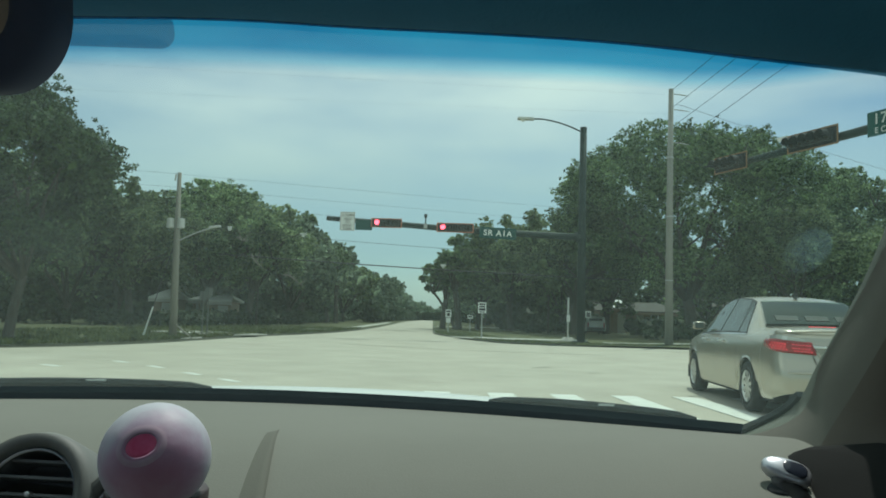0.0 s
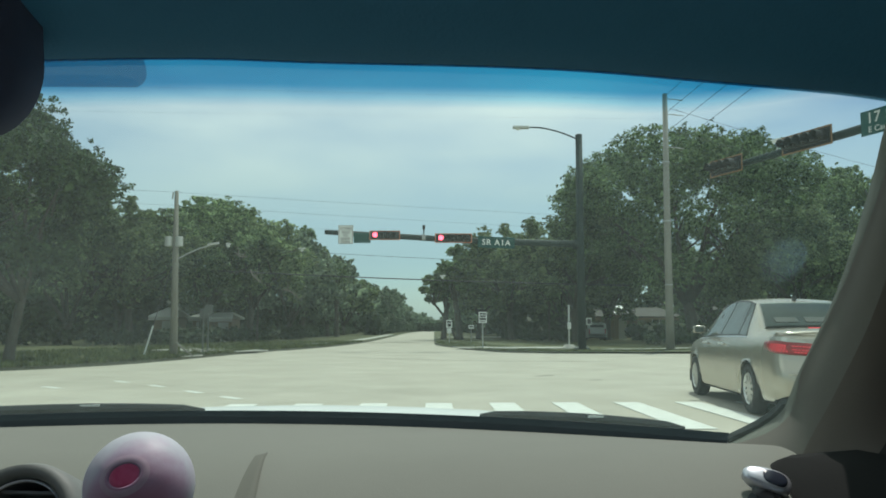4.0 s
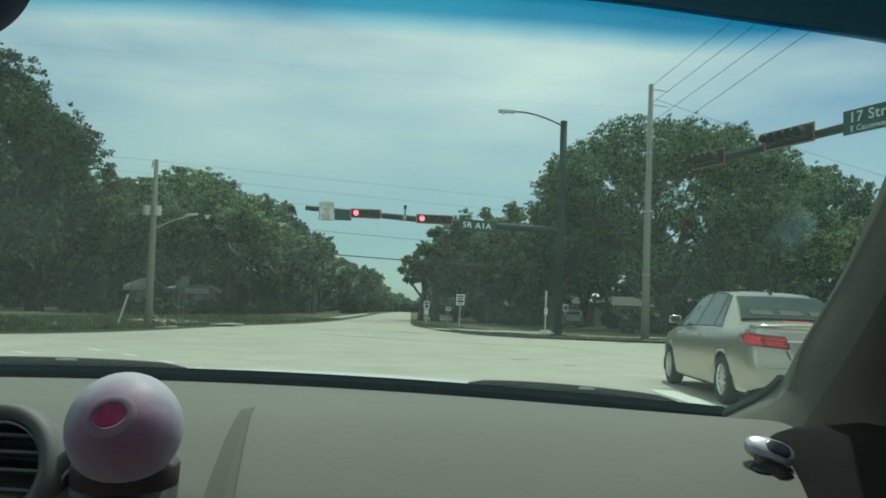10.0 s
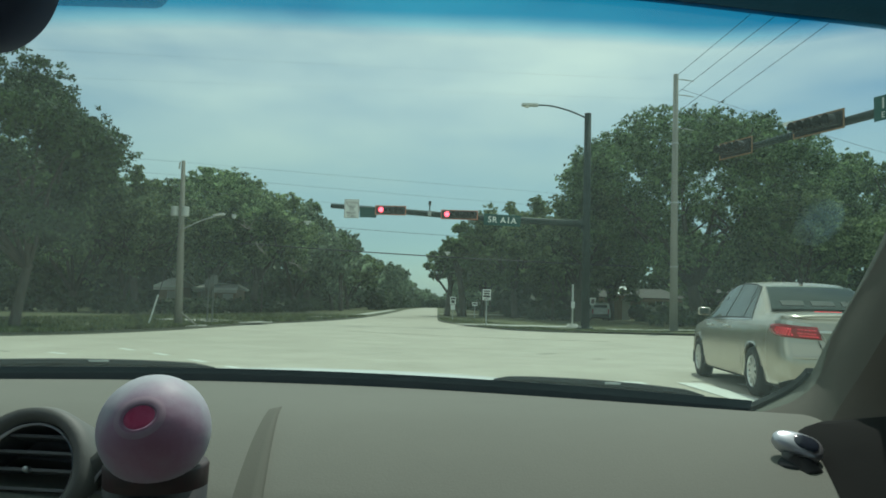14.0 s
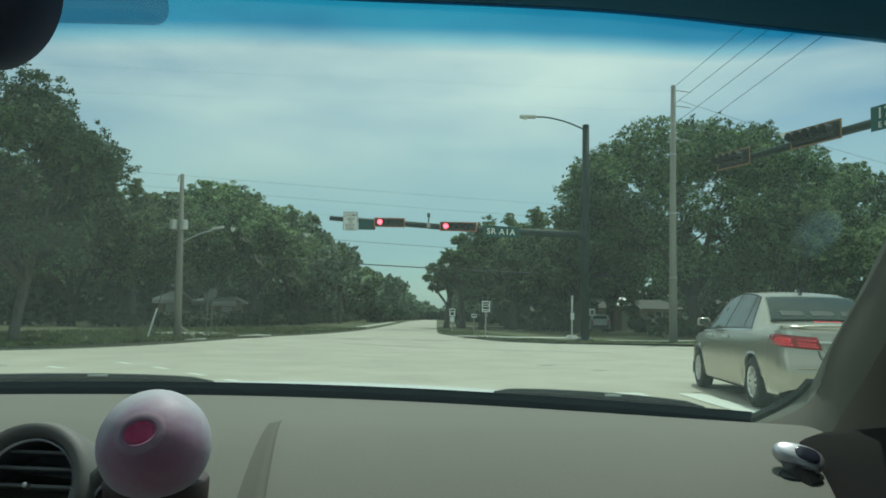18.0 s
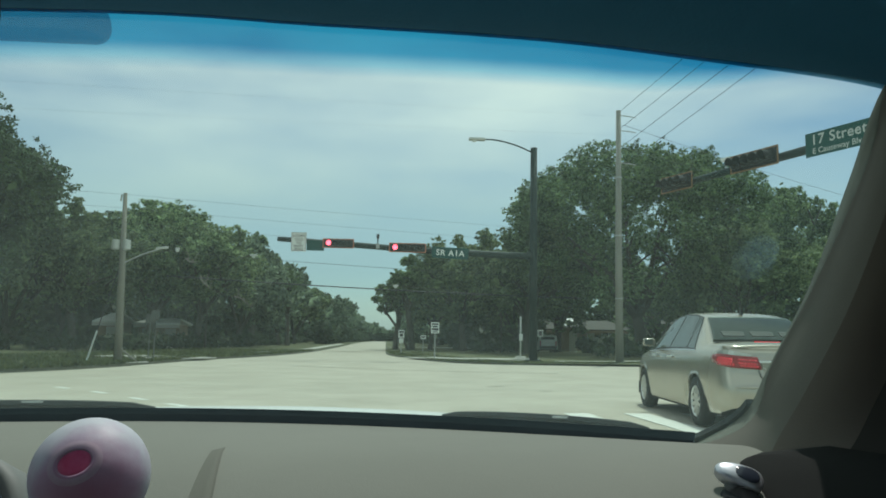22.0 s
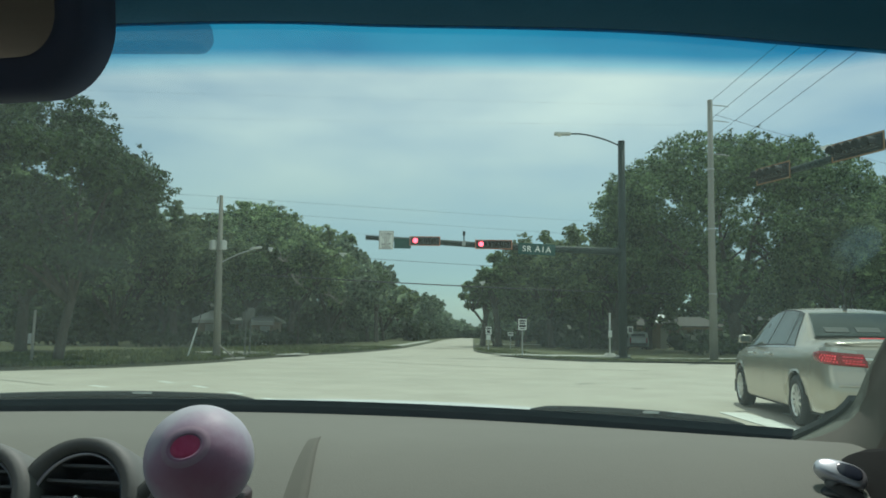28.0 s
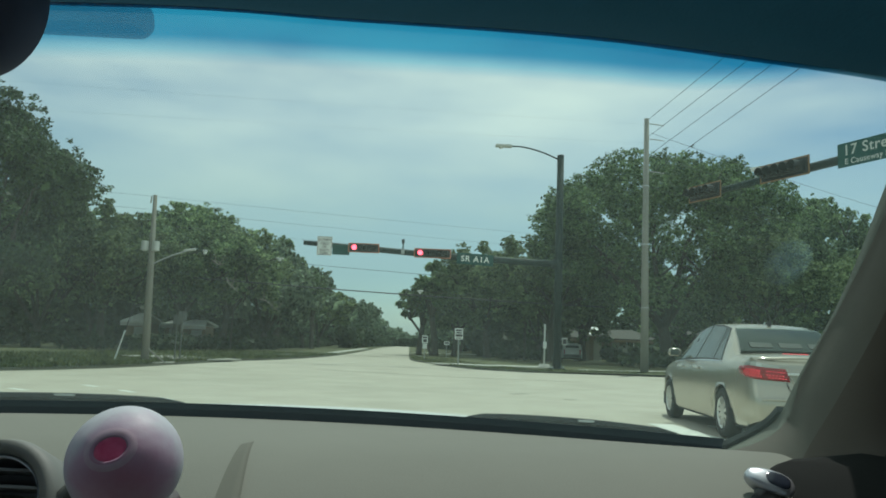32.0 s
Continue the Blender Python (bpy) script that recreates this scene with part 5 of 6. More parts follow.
# ---- cars ----
def car(root, length, width, height, belt, paint, sedan=True, wheel=0.34, brake=True):
    """A car pointing to +y with its middle at the origin."""
    L, W = length / 2, width / 2
    base = length * 0.295
    axle = (-base, base + 0.12)
    n = 60

    def line(table, v):
        xs_, ys_ = [a for a, _ in table], [b for _, b in table]
        return float(np.interp(v, xs_, ys_))

    if sedan:
        roof = [(-1, belt + 0.0), (-0.985, belt + 0.06), (-0.965, belt + 0.085), (-0.85, belt + 0.105), (-0.66, belt + 0.11), (-0.50, height - 0.24), (-0.36, height - 0.09), (-0.22, height - 0.025), (0.0, height), (0.16, height - 0.03), (0.28, height - 0.10), (0.57, belt + 0.05), (0.68, belt + 0.0), (0.9, belt - 0.12), (0.985, belt - 0.3), (1, belt - 0.35)]
    else:
        roof = [(-1, belt - 0.0), (-0.96, belt + 0.15), (-0.84, height - 0.05), (-0.7, height), (0.05, height), (0.2, height - 0.06), (0.46, belt + 0.06), (0.6, belt), (0.92, belt - 0.1), (1, belt - 0.3)]
    belt_l = [(-1, belt - 0.10), (-0.95, belt - 0.0), (0, belt - 0.03), (0.5, belt - 0.06), (0.9, belt - 0.18), (1, belt - 0.4)]
    wide = [(-1, 0.78), (-0.99, 0.84), (-0.97, 0.89), (-0.93, 0.935), (-0.85, 0.97), (-0.7, 0.99), (-0.5, 1.0), (0.4, 1.0), (0.8, 0.97), (0.93, 0.88), (1, 0.66)]
    top_w = [(-1, 0.78), (-0.95, 0.86), (-0.66, 0.79), (-0.36, 0.615), (-0.1, 0.60), (0.22, 0.62), (0.57, 0.80), (0.9, 0.78), (1, 0.5)]

    def ring(u):
        v = u * L
        w, zb, zr, wt = W * line(wide, u), line(belt_l, u), line(roof, u), W * line(top_w, u)
        zr = max(zr, zb + 0.02)
        z0 = floor_z = 0.24 + 0.10 * max(0.0, (abs(u) - 0.9) / 0.1)
        for a in axle:
            d = abs(v - a)
            if d < wheel + 0.07:
                z0 = max(z0, wheel + math.sqrt((wheel + 0.07) ** 2 - d * d) - 0.02)
        h = zb - floor_z
        side = [(w * a, max(z0, floor_z + h * b)) for a, b in ((0.955, 0), (0.975, 0.06), (0.978, 0.16), (0.995, 0.24), (1.0, 0.38), (1.0, 0.52), (0.995, 0.66), (0.985, 0.78), (0.968, 0.89), (0.945, 0.97))] + [(w * 0.925, zb + 0.012)]
        up = [(w * 0.925 + (wt - w * 0.925) * k, zb + 0.012 + (zr - 0.03 - zb) * k) for k in (0.25, 0.5, 0.75, 1.0)] if zr - zb > 0.06 else [(w * 0.925 + (wt - w * 0.925) * k, zb + 0.012 + (zr - zb) * k * 0.6) for k in (0.25, 0.5, 0.75, 1.0)]
        crown = [(wt * 0.8, zr - 0.008), (wt * 0.4, zr + 0.008), (0.0, zr + 0.012)]
        half = side + up + crown
        tail = max(0.0, (-0.88 - u) / 0.12) if sedan else 0.0
        return [Vector((x, v - tail * (0.075 * min(1.0, max(0.0, (0.76 - z) / 0.14)) - 0.05 * max(0.0, (z - 0.95) / 0.12)), z)) for x, z in half]

    us = np.concatenate([np.linspace(-1, -0.9, 9)[:-1], np.linspace(-0.9, 0.9, n), np.linspace(0.9, 1, 7)[1:]])
    rings = [ring(u) for u in us]
    full = [r + [Vector((-p.x, p.y, p.z)) for p in r[-2::-1]] for r in rings]
    bm = sheet(full)
    for r in (0, -1):
        bm.verts.ensure_lookup_table()
        k = len(full[0])
        vs = list(bm.verts[:k] if r == 0 else bm.verts[-k:])
        half = len(rings[0])
        for i in range(half - 1):
            a, b = vs[i:i + 2], vs[k - 1 - i - 1:k - i]
            if i == half - 2:
                bm.faces.new((a[0], a[1], b[1]))
            else:
                bm.faces.new((a[0], a[1], b[0], b[1]))
    bmesh.ops.recalc_face_normals(bm, faces=bm.faces[:])
    part("body", bm, paint, root, smooth=True)
    part("floor_pan", box((-W * 0.9, -L * 0.94, 0.2), (W * 0.9, L * 0.94, 0.42)), M_UNDER, root)

    def patch(name, u0, u1, j0, j1, mat, mirror=False, label="", rows_=8, owner=None, lift=0.006):
        grid = []
        for a in np.linspace(0, 1, rows_):
            row = []
            for b in np.linspace(0, 1, 7):
                u = (u0[0] + (u0[1] - u0[0]) * b) * (1 - a) + (u1[0] + (u1[1] - u1[0]) * b) * a
                j = j0 + (j1 - j0) * b
                r = ring(u)
                r = r + [Vector((-p.x, p.y, p.z)) for p in r[-2::-1]]
                i = min(int(j), len(r) - 2)
                p = r[i].lerp(r[i + 1], j - i)
                q = Vector((p.x, p.y, p.z))
                q += Vector((p.x, 0, (p.z - 0.8) * 0.8)).normalized() * lift
                if mirror:
                    q.x = -q.x
                row.append(q)
            grid.append(row)
        return part(name, sheet(grid), mat, owner or root, label, smooth=True)

    for mir in (False, True):
        if sedan:
            patch("window_surround", (-0.525, -0.335), (0.555, 0.275), 10.05, 13.98, M_BLACK, mir, "black window surround", lift=0.003)
            patch("window_trim", (-0.53, -0.53), (0.556, 0.556), 9.95, 10.12, M_CHROME, mir, "thin chrome window trim", lift=0.007)
            patch("side_window", (-0.335, -0.27), (0.02, 0.0), 10.3, 13.8, M_CAR_GLASS, mir)
            patch("quarter_window", (-0.505, -0.325), (-0.355, -0.29), 10.3, 13.75, M_CAR_GLASS, mir)
            patch("side_window", (0.045, 0.025), (0.53, 0.26), 10.3, 13.8, M_CAR_GLASS, mir)
        else:
            patch("side_window", (-0.84, -0.80), (-0.47, -0.47), 10.3, 13.8, M_CAR_GLASS, mir)
            patch("side_window", (-0.44, -0.44), (-0.06, -0.06), 10.3, 13.8, M_CAR_GLASS, mir)
            patch("side_window", (-0.03, -0.03), (0.42, 0.18), 10.3, 13.8, M_CAR_GLASS, mir)
    if sedan:

        def pane_at(inset, lift, cross=9):
            out = []
            for a in np.linspace(0.04 + inset, 0.96 - inset, 9):
                u = -0.66 + 0.30 * a
                r = ring(u)
                out.append([Vector((r[14].x * (0.98 - inset) * b, u * L - lift, r[17].z - 0.012 * b * b + 0.006 + lift * 0.6)) for b in np.linspace(-1, 1, cross)])
            return out

        part("rear_surround", sheet(pane_at(0.0, 0.002)), M_BLACK, root, "black edge of the rear window", smooth=True)
        part("cabin", sheet(pane_at(0.025, 0.006)), M_CABIN, root, "dim cabin behind the rear window", smooth=True)
        for x in (-0.40, 0.0, 0.40):
            rest = pane_at(0.0, 0.012)
            p, q = rest[1][4], rest[3][4]
            way = (q - p).normalized()
            m_ = Matrix((Vector((1, 0, 0)), way, Vector((1, 0, 0)).cross(way))).transposed().to_4x4()
            part("headrest", box((-0.15, 0, -0.005), (0.15, 0.13, 0.012), Matrix.Translation(p + Vector((x, 0, -0.006 * abs(x)))) @ m_, bevel=0.004), M_HEADREST, root)
        part("rear_window", sheet(pane_at(0.02, 0.022)), M_REAR_GLASS, root, smooth=True)
        rows_ = []
        for a in np.linspace(0.05, 0.95, 8):
            u = 0.27 + 0.28 * a
            r = ring(u)
            rows_.append([Vector((r[14].x * 0.95 * b, u * L + 0.006, r[17].z - 0.012 * b * b + 0.008)) for b in np.linspace(-1, 1, 9)])
        part("front_window", sheet(rows_), M_CAR_GLASS, root, smooth=True)
        for sx in (-1, 1):
            path_ = [(0.44, -1.0), (0.55, -1.0), (0.68, -1.0), (0.78, -1.0), (0.84, -0.99), (0.89, -0.97), (0.935, -0.93), (0.958, -0.885)]
            lens_z = lambda k, c: belt - 0.150 + 0.050 * k / 7 + c * (0.078 if k < 6 else 0.066 if k == 6 else 0.045)
            out_ = lambda k, c: Vector((sx * (W * path_[k][0] + 0.006 + 0.030 * c * (k < 4) + 0.012 * (k > 3) * (1 - abs(c))), L * path_[k][1] - 0.012 - 0.012 * (1 - abs(c)), lens_z(k, c)))
            light = part("tail_light", sheet([[out_(k, c) for k in range(8)] for c in (-1, -0.5, 0, 0.5, 1)], 0.012), M_TAIL, root, "dark red tail light with lit brake lamps" if brake else "", smooth=True)
            cover = [[Vector((sx * (W * path_[k][0] + 0.004), L * path_[k][1] - 0.010, lens_z(k, 1) + 0.001 + d * (0.058 - 0.009 * abs(k - 4.2)))) for k in range(1, 7)] for d in (0, 1)]
            part("clear_cover", sheet(cover, 0.006), M_LID_CLEAR, light, "clear chrome-backed strip over the red lens")
            for k0, k1 in ((0.4, 2.5), (3.2, 6.0)):
                bm = bmesh.new()
                for i in range(6):
                    for j in range(3):
                        kk = k0 + (k1 - k0) * (i + 0.5 * (j % 2)) / 6
                        k, f, c = int(kk), kk - int(kk), -0.5 + 0.42 * j
                        p = out_(k, c).lerp(out_(k + 1, c), f) + Vector((sx * 0.004, -0.006, 0))
                        add_box(bm, p - Vector((0.012, 0.006, 0.011)), p + Vector((0.012, 0.006, 0.011)))
                part("brake_lamp", bm, M_TAIL_ON if brake else M_TAIL, light, "row of lit red lamps" if brake else "")
        part("brake_strip", box((-0.17, -L * 0.675, belt + 0.115), (0.17, -L * 0.665, belt + 0.13)), M_TAIL_ON if brake else M_TAIL, root, "thin red light strip under the rear window")
        part("trunk_lip", tube([(W * 0.80 * b, -L * 0.985 + 0.05 * b * b, belt + 0.072 - 0.03 * b * b) for b in np.linspace(-1, 1, 13)], 0.016, 8), paint, root, "rounded edge of the trunk lid", smooth=True)
        # No hollow is cut; the recess shade is put into a darker silver panel.
        low = [(0.40, belt - 0.145), (0.27, belt - 0.345)]
        bm = sheet([[Vector((sx_ * low[0][0], -L - 0.006, low[0][1])) for sx_ in (-1, 1)], [Vector((sx_ * low[1][0], -L - 0.006, low[1][1])) for sx_ in (-1, 1)]], 0.004)
        part("plate_recess", bm, M_RECESS, root, "flat darker silver panel for the shaded plate recess")
        part("recess_lip", tube([(-0.40, -L - 0.008, belt - 0.15), (-0.30, -L - 0.012, belt - 0.335), (-0.25, -L - 0.014, belt - 0.352), (0.25, -L - 0.014, belt - 0.352), (0.30, -L - 0.012, belt - 0.335), (0.40, -L - 0.008, belt - 0.15)], 0.012, 8), paint, root, smooth=True)
        plate = part("number_plate", box((-0.155, -L - 0.022, belt - 0.315), (0.155, -L - 0.008, belt - 0.165), bevel=0.004), M_RECESS, root)
        part("lettering_bar", box((-0.11, -L - 0.0255, belt - 0.265), (0.11, -L - 0.0225, belt - 0.215)), M_SIGN_GREEN, plate)
        part("chrome_strip", box((-0.44, -L - 0.022, belt - 0.142), (0.44, -L + 0.01, belt - 0.116), bevel=0.006), M_CHROME, root)
        part("lid_seam", tube([(-W * 0.46, -L - 0.012, belt - 0.24), (-W * 0.40, -L - 0.05, belt - 0.40), (-W * 0.34, -L - 0.062, belt - 0.43), (W * 0.34, -L - 0.062, belt - 0.43), (W * 0.40, -L - 0.05, belt - 0.40), (W * 0.46, -L - 0.012, belt - 0.24)], 0.006, 6), M_UNDER, root)
        part("bumper_crease", tube([(W * 0.80 * b, -L - 0.082 + 0.10 * max(0.0, abs(b) - 0.8), belt - 0.452) for b in np.linspace(-1, 1, 15)], 0.017, 8), paint, root, "bright crease along the rear bumper", smooth=True)
        part("lower_lip", tube([(W * 0.78 * b, -L - 0.07, 0.285) for b in np.linspace(-1, 1, 9)], 0.03, 8), M_UNDER, root, "dark lower edge of the bumper", smooth=True)
        part("badge", lathe([(0, 0.012), (0.045, 0.01), (0.05, 0)], 16, pose(0, -L * 0.995, belt - 0.03, 90, 0, 0)), M_CHROME, root)
        part("antenna", box((-0.015, -L * 0.30, height - 0.05), (0.015, -L * 0.26, height + 0.035), bevel=0.008), M_BLACK, root)
        for sx in (-1, 1):
            part("exhaust_tip", tube([(sx * W * 0.55, -L - 0.055, 0.33), (sx * W * 0.55, -L + 0.1, 0.33)], 0.05, 12), M_CHROME, root)
    else:
        part("rear_window", box((-W * 0.62, -L * 0.955, belt + 0.08), (W * 0.62, -L * 0.9, height - 0.16), bevel=0.02), M_CAR_GLASS, root)
        for sx in (-1, 1):
            part("tail_light", box((sx * W * 0.66, -L - 0.01, belt - 0.35), (sx * W * 0.8, -L * 0.96, belt + 0.05), bevel=0.02), M_TAIL, root)
            part("roof_rail", tube([(sx * W * 0.6, -L * 0.7, height + 0.04), (sx * W * 0.6, L * 0.1, height + 0.04)], 0.02, 8), M_CHROME, root)
        part("number_plate", box((-0.16, -L - 0.012, belt - 0.35), (0.16, -L + 0.01, belt - 0.2)), M_SIGN_WHITE, root)
        part("bumper", box((-W * 0.82, -L - 0.06, 0.36), (W * 0.82, -L * 0.94, 0.60), bevel=0.05), M_PLASTIC, root)
    for sx in (-1, 1):
        mir = part("wing_mirror", box((sx * W * 0.93, L * 0.36, belt + 0.03), (sx * (W + 0.135), L * 0.415, belt + 0.16), bevel=0.045), paint, root, smooth=True)
        part("mirror_glass", box((sx * (W - 0.02), L * 0.36 - 0.006, belt + 0.048), (sx * (W + 0.122), L * 0.36 - 0.001, belt + 0.146), bevel=0.002), M_CAR_GLASS, mir)
        for v in (-0.08, 0.30):
            part("door_handle", box((sx * W * 0.985, L * v - 0.11, belt - 0.13), (sx * (W * 1.0 + 0.02), L * v + 0.11, belt - 0.10), bevel=0.01), M_CHROME, root)
        for v in (-0.40, 0.032, 0.50):
            patch("door_seam", (v - 0.0012, v - 0.0012), (v + 0.0012, v + 0.0012), 2.0, 10.2, M_UNDER, sx < 0, rows_=2, lift=0.003)
        for a in axle:
            side = pose(sx * W * 0.99, a, wheel, 0, 90 * sx, 0)
            wh = part("wheel", lathe([(0.0, -0.2), (wheel * 0.66, -0.2), (wheel * 0.66, -0.03)], 24, side), M_UNDER, root)
            part("tyre", lathe([(wheel * 0.66, -0.21), (wheel * 0.95, -0.2), (wheel, -0.15), (wheel, -0.06), (wheel * 0.95, -0.01), (wheel * 0.68, 0.0), (wheel * 0.66, -0.03)], 32, side), M_TYRE, wh, smooth=True)
            bm = lathe([(wheel * 0.66, -0.03), (wheel * 0.62, -0.005), (wheel * 0.57, -0.03)], 32, side)
            for k in range(10):
                add_box(bm, (0.05, -0.022, -0.045), (wheel * 0.60, 0.022, -0.015), side @ pose(0, 0, 0, 0, 0, 36 * k))
            part("rim", bm, M_RIM, wh)
            part("hub", lathe([(0, -0.005), (0.05, -0.01), (0.06, -0.04)], 16, side), M_RIM, wh)


sedan = thing("sedan", 5.40, 12.05, 0.006, -5.5, "champagne silver sedan waiting with its brake lights on", "car")
car(sedan, 4.97, 1.90, 1.615, 1.045, M_SILVER)
suv = thing("suv", 13.7, 66.5, KERB_H - 0.03, -4, "white suv parked on a driveway by a house", "car")
car(suv, 4.5, 1.78, 1.5, 0.95, M_WHITE_CAR, sedan=False)
parked = thing("parked_car", -36, 76, gz(76) + KERB_H - 0.03, 75, "white car parked on the grass under the trees", "car")
car(parked, 4.5, 1.8, 1.45, 0.95, M_WHITE_CAR, brake=False)
parked = thing("parked_car", 30.5, 76, gz(76) + KERB_H - 0.03, 20, "pale car parked by a house under the trees", "car")
car(parked, 4.5, 1.8, 1.45, 0.95, M_WHITE_CAR, brake=False)


# ---- the car that the camera sits in ----
EYE = 1.15
mycar = thing("car_interior", 0, 0, 0, label="beige car interior with a wide dashboard behind a shaded windshield", category="car interior")


def base_y(x):
    """Where the windshield meets the dashboard."""
    return 1.46 - 0.45 * (x + 0.35) ** 2


def dash_z(x, y):
    k = max(0.0, (y - 0.95) / (base_y(x) - 0.95))
    return EYE - 0.130 - 0.024 * k * k - 0.95 * max(0.0, 0.95 - y) ** 2


rows = []
for i in range(25):
    t = i / 24
    row = []
    for j in range(41):
        x = -1.35 + 2.0 * j / 40
        y = 0.70 + (base_y(x) + 0.02 - 0.70) * t
        row.append(Vector((x, y, dash_z(x, y))))
    rows.append(row)
rows.insert(0, [Vector((p.x, 0.66, p.z - 0.05)) for p in rows[0]])
rows.insert(0, [Vector((p.x, 0.70, 0.55)) for p in rows[0]])
part("dashboard", sheet(rows), M_DASH, mycar, "wide matt beige-grey dashboard top", smooth=True)

# windshield: from its base up to the header
HEAD = smooth_line([(-1.2, 0.60, EYE + 0.17), (-0.8, 0.53, EYE + 0.198), (-0.25, 0.50, EYE + 0.212), (-0.05, 0.50, EYE + 0.211), (0.11, 0.50, EYE + 0.2072), (0.23, 0.505, EYE + 0.1995), (0.335, 0.515, EYE + 0.1935), (0.41, 0.53, EYE + 0.187)], 6)
rows = []
for i in range(21):
    t = i / 20
    row = []
    for h in HEAD:
        s = (h.x + 1.2) / 1.6
        x0 = -1.3 + 1.83 * s
        low = Vector((x0, base_y(x0) + 0.015, EYE - 0.160))
        p = low.lerp(h + Vector((0, -0.03, 0.012)), t)
        p.z += 0.035 * math.sin(math.pi * t)
        p.y += 0.02 * math.sin(math.pi * t)
        row.append(p)
    rows.append(row)
bm = sheet(rows)
uv = bm.loops.layers.uv.new("uv")
bm.verts.index_update()
w = len(HEAD)
for f in bm.faces:
    for lp in f.loops:
        i, j = divmod(lp.vert.index, w)
        lp[uv].uv = (j / (w - 1), i / 20)
glass = part("windshield", bm, windshield_material(), mycar, "green-tinted windshield with a blue shade band", smooth=True)
glass.visible_shadow = False

smudge = bmesh.new()
for k, (cx, cz, rx, rz) in enumerate(((0.444, 0.108, 0.022, 0.019), (0.440, 0.104, 0.028, 0.025))):
    ring = [smudge.verts.new((cx + rx * math.cos(a), 0.905 + 0.002 * k - 0.9 * (cz + rz * math.sin(a) - 0.09), EYE + cz + rz * math.sin(a))) for a in (2 * math.pi * j / 24 for j in range(24))]
    smudge.faces.new(ring)
film_ob = part("smudge", smudge, smear_material(), glass, "faint round smudge on the windshield glass")
film_ob.visible_shadow = False

# header trim and roof lining
rows = [[h + Vector((0, y, z)) for h in HEAD] for y, z in ((0.02, 0.004), (0.0, 0.0), (-0.02, 0.006), (-0.04, 0.014), (-0.10, 0.04), (-0.22, 0.07), (-0.4, 0.09))]
part("header_trim", sheet(rows), M_HEADER, mycar, "dark navy header trim above the windshield, coloured bluer for glare", smooth=True)
part("roof_lining", box((-1.35, -1.7, EYE + 0.28), (0.75, 0.12, EYE + 0.31)), M_TRIM, mycar)
part("roof_panel", sheet([[h + Vector((0, 0.02, 0.006)) for h in HEAD], [h + Vector((0, -0.25, 0.12)) for h in HEAD], [Vector((h.x, -0.4, EYE + 0.34)) for h in HEAD], [Vector((h.x, -1.7, EYE + 0.34)) for h in HEAD]]), M_WHITE_CAR, mycar, smooth=True)

for s, x in ((-1, -1.38), (1, 0.70)):
    side = [[(x - s * 0.02, -2.05, 0.9), (x - s * 0.02, -1.2, 0.93), (x - s * 0.02, 0.9, 0.93), (x - s * 0.06, 1.3, 0.84), (x - s * 0.10, 2.3, 0.66), (x - s * 0.2, 2.75, 0.56)], [(x, -2.08, 0.7), (x, -1.2, 0.72), (x, 0.9, 0.72), (x, 1.3, 0.70), (x - s * 0.03, 2.3, 0.58), (x - s * 0.12, 2.78, 0.48)], [(x - s * 0.03, -2.02, 0.28), (x - s * 0.02, -1.2, 0.24), (x - s * 0.02, 0.9, 0.24), (x - s * 0.02, 1.3, 0.26), (x - s * 0.05, 2.3, 0.28), (x - s * 0.15, 2.74, 0.3)]]
    part("body_side", sheet(side), M_WHITE_CAR, mycar, "white outer body side", smooth=True)

# right windshield pillar
EDGE = smooth_line([(0.46, 1.165, EYE - 0.160), (0.522, 1.10, EYE - 0.103), (0.487, 0.95, EYE + -0.031), (0.463, 0.80, EYE + 0.067), (0.414, 0.64, EYE + 0.152), (0.362, 0.515, EYE + 0.190), (0.34, 0.42, EYE + 0.225)], 6)
INNER = smooth_line([(0.500, 0.86, EYE - 0.30), (0.466, 0.79, EYE - 0.147), (0.485, 0.77, EYE - 0.085), (0.493, 0.72, EYE - 0.008), (0.470, 0.64, EYE + 0.065), (0.436, 0.54, EYE + 0.15), (0.405, 0.40, EYE + 0.235)], 6)
rows = [[p + Vector((0.006, 0.03, -0.002)) for p in EDGE]]
for k in range(9):
    t = k / 8
    rows.append([p.lerp(q, t) + Vector((-0.030, -0.034, 0.004)) * math.sin(math.pi * t) for p, q in zip(EDGE, INNER)])
part("windshield_pillar", sheet(rows[:6]), M_TRIM, mycar, "beige fabric-covered windshield pillar", smooth=True)
part("pillar_cover", sheet(rows[5:]), M_TRIM_SHADE, mycar, "brownish inner cover of the windshield pillar, slightly darkened for shade", smooth=True)
rows = [[p + Vector((-0.012 * max(0.0, 1 - 4.0 * k / len(EDGE)) + 0.002, 0.035, 0.004)) for k, p in enumerate(EDGE[:9])], [p + Vector((0.03, 0.034, 0.004)) for p in EDGE[:9]]]
part("windshield_seal", sheet(rows, 0.008), M_RUBBER, mycar, "black windshield edge seal")
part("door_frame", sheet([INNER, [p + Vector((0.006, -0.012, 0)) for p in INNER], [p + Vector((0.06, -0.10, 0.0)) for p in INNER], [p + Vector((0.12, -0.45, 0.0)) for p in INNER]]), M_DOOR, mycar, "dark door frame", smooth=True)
part("door_panel", box((0.60, -1.2, 0.35), (0.68, 1.12, EYE - 0.10), bevel=0.03), M_PLASTIC, mycar)
side_pane = part("side_window", box((0.63, -0.5, EYE - 0.1), (0.635, 0.62, EYE + 0.28)), M_SIDE_GLASS, mycar, "tinted side window")
side_pane.visible_shadow = False
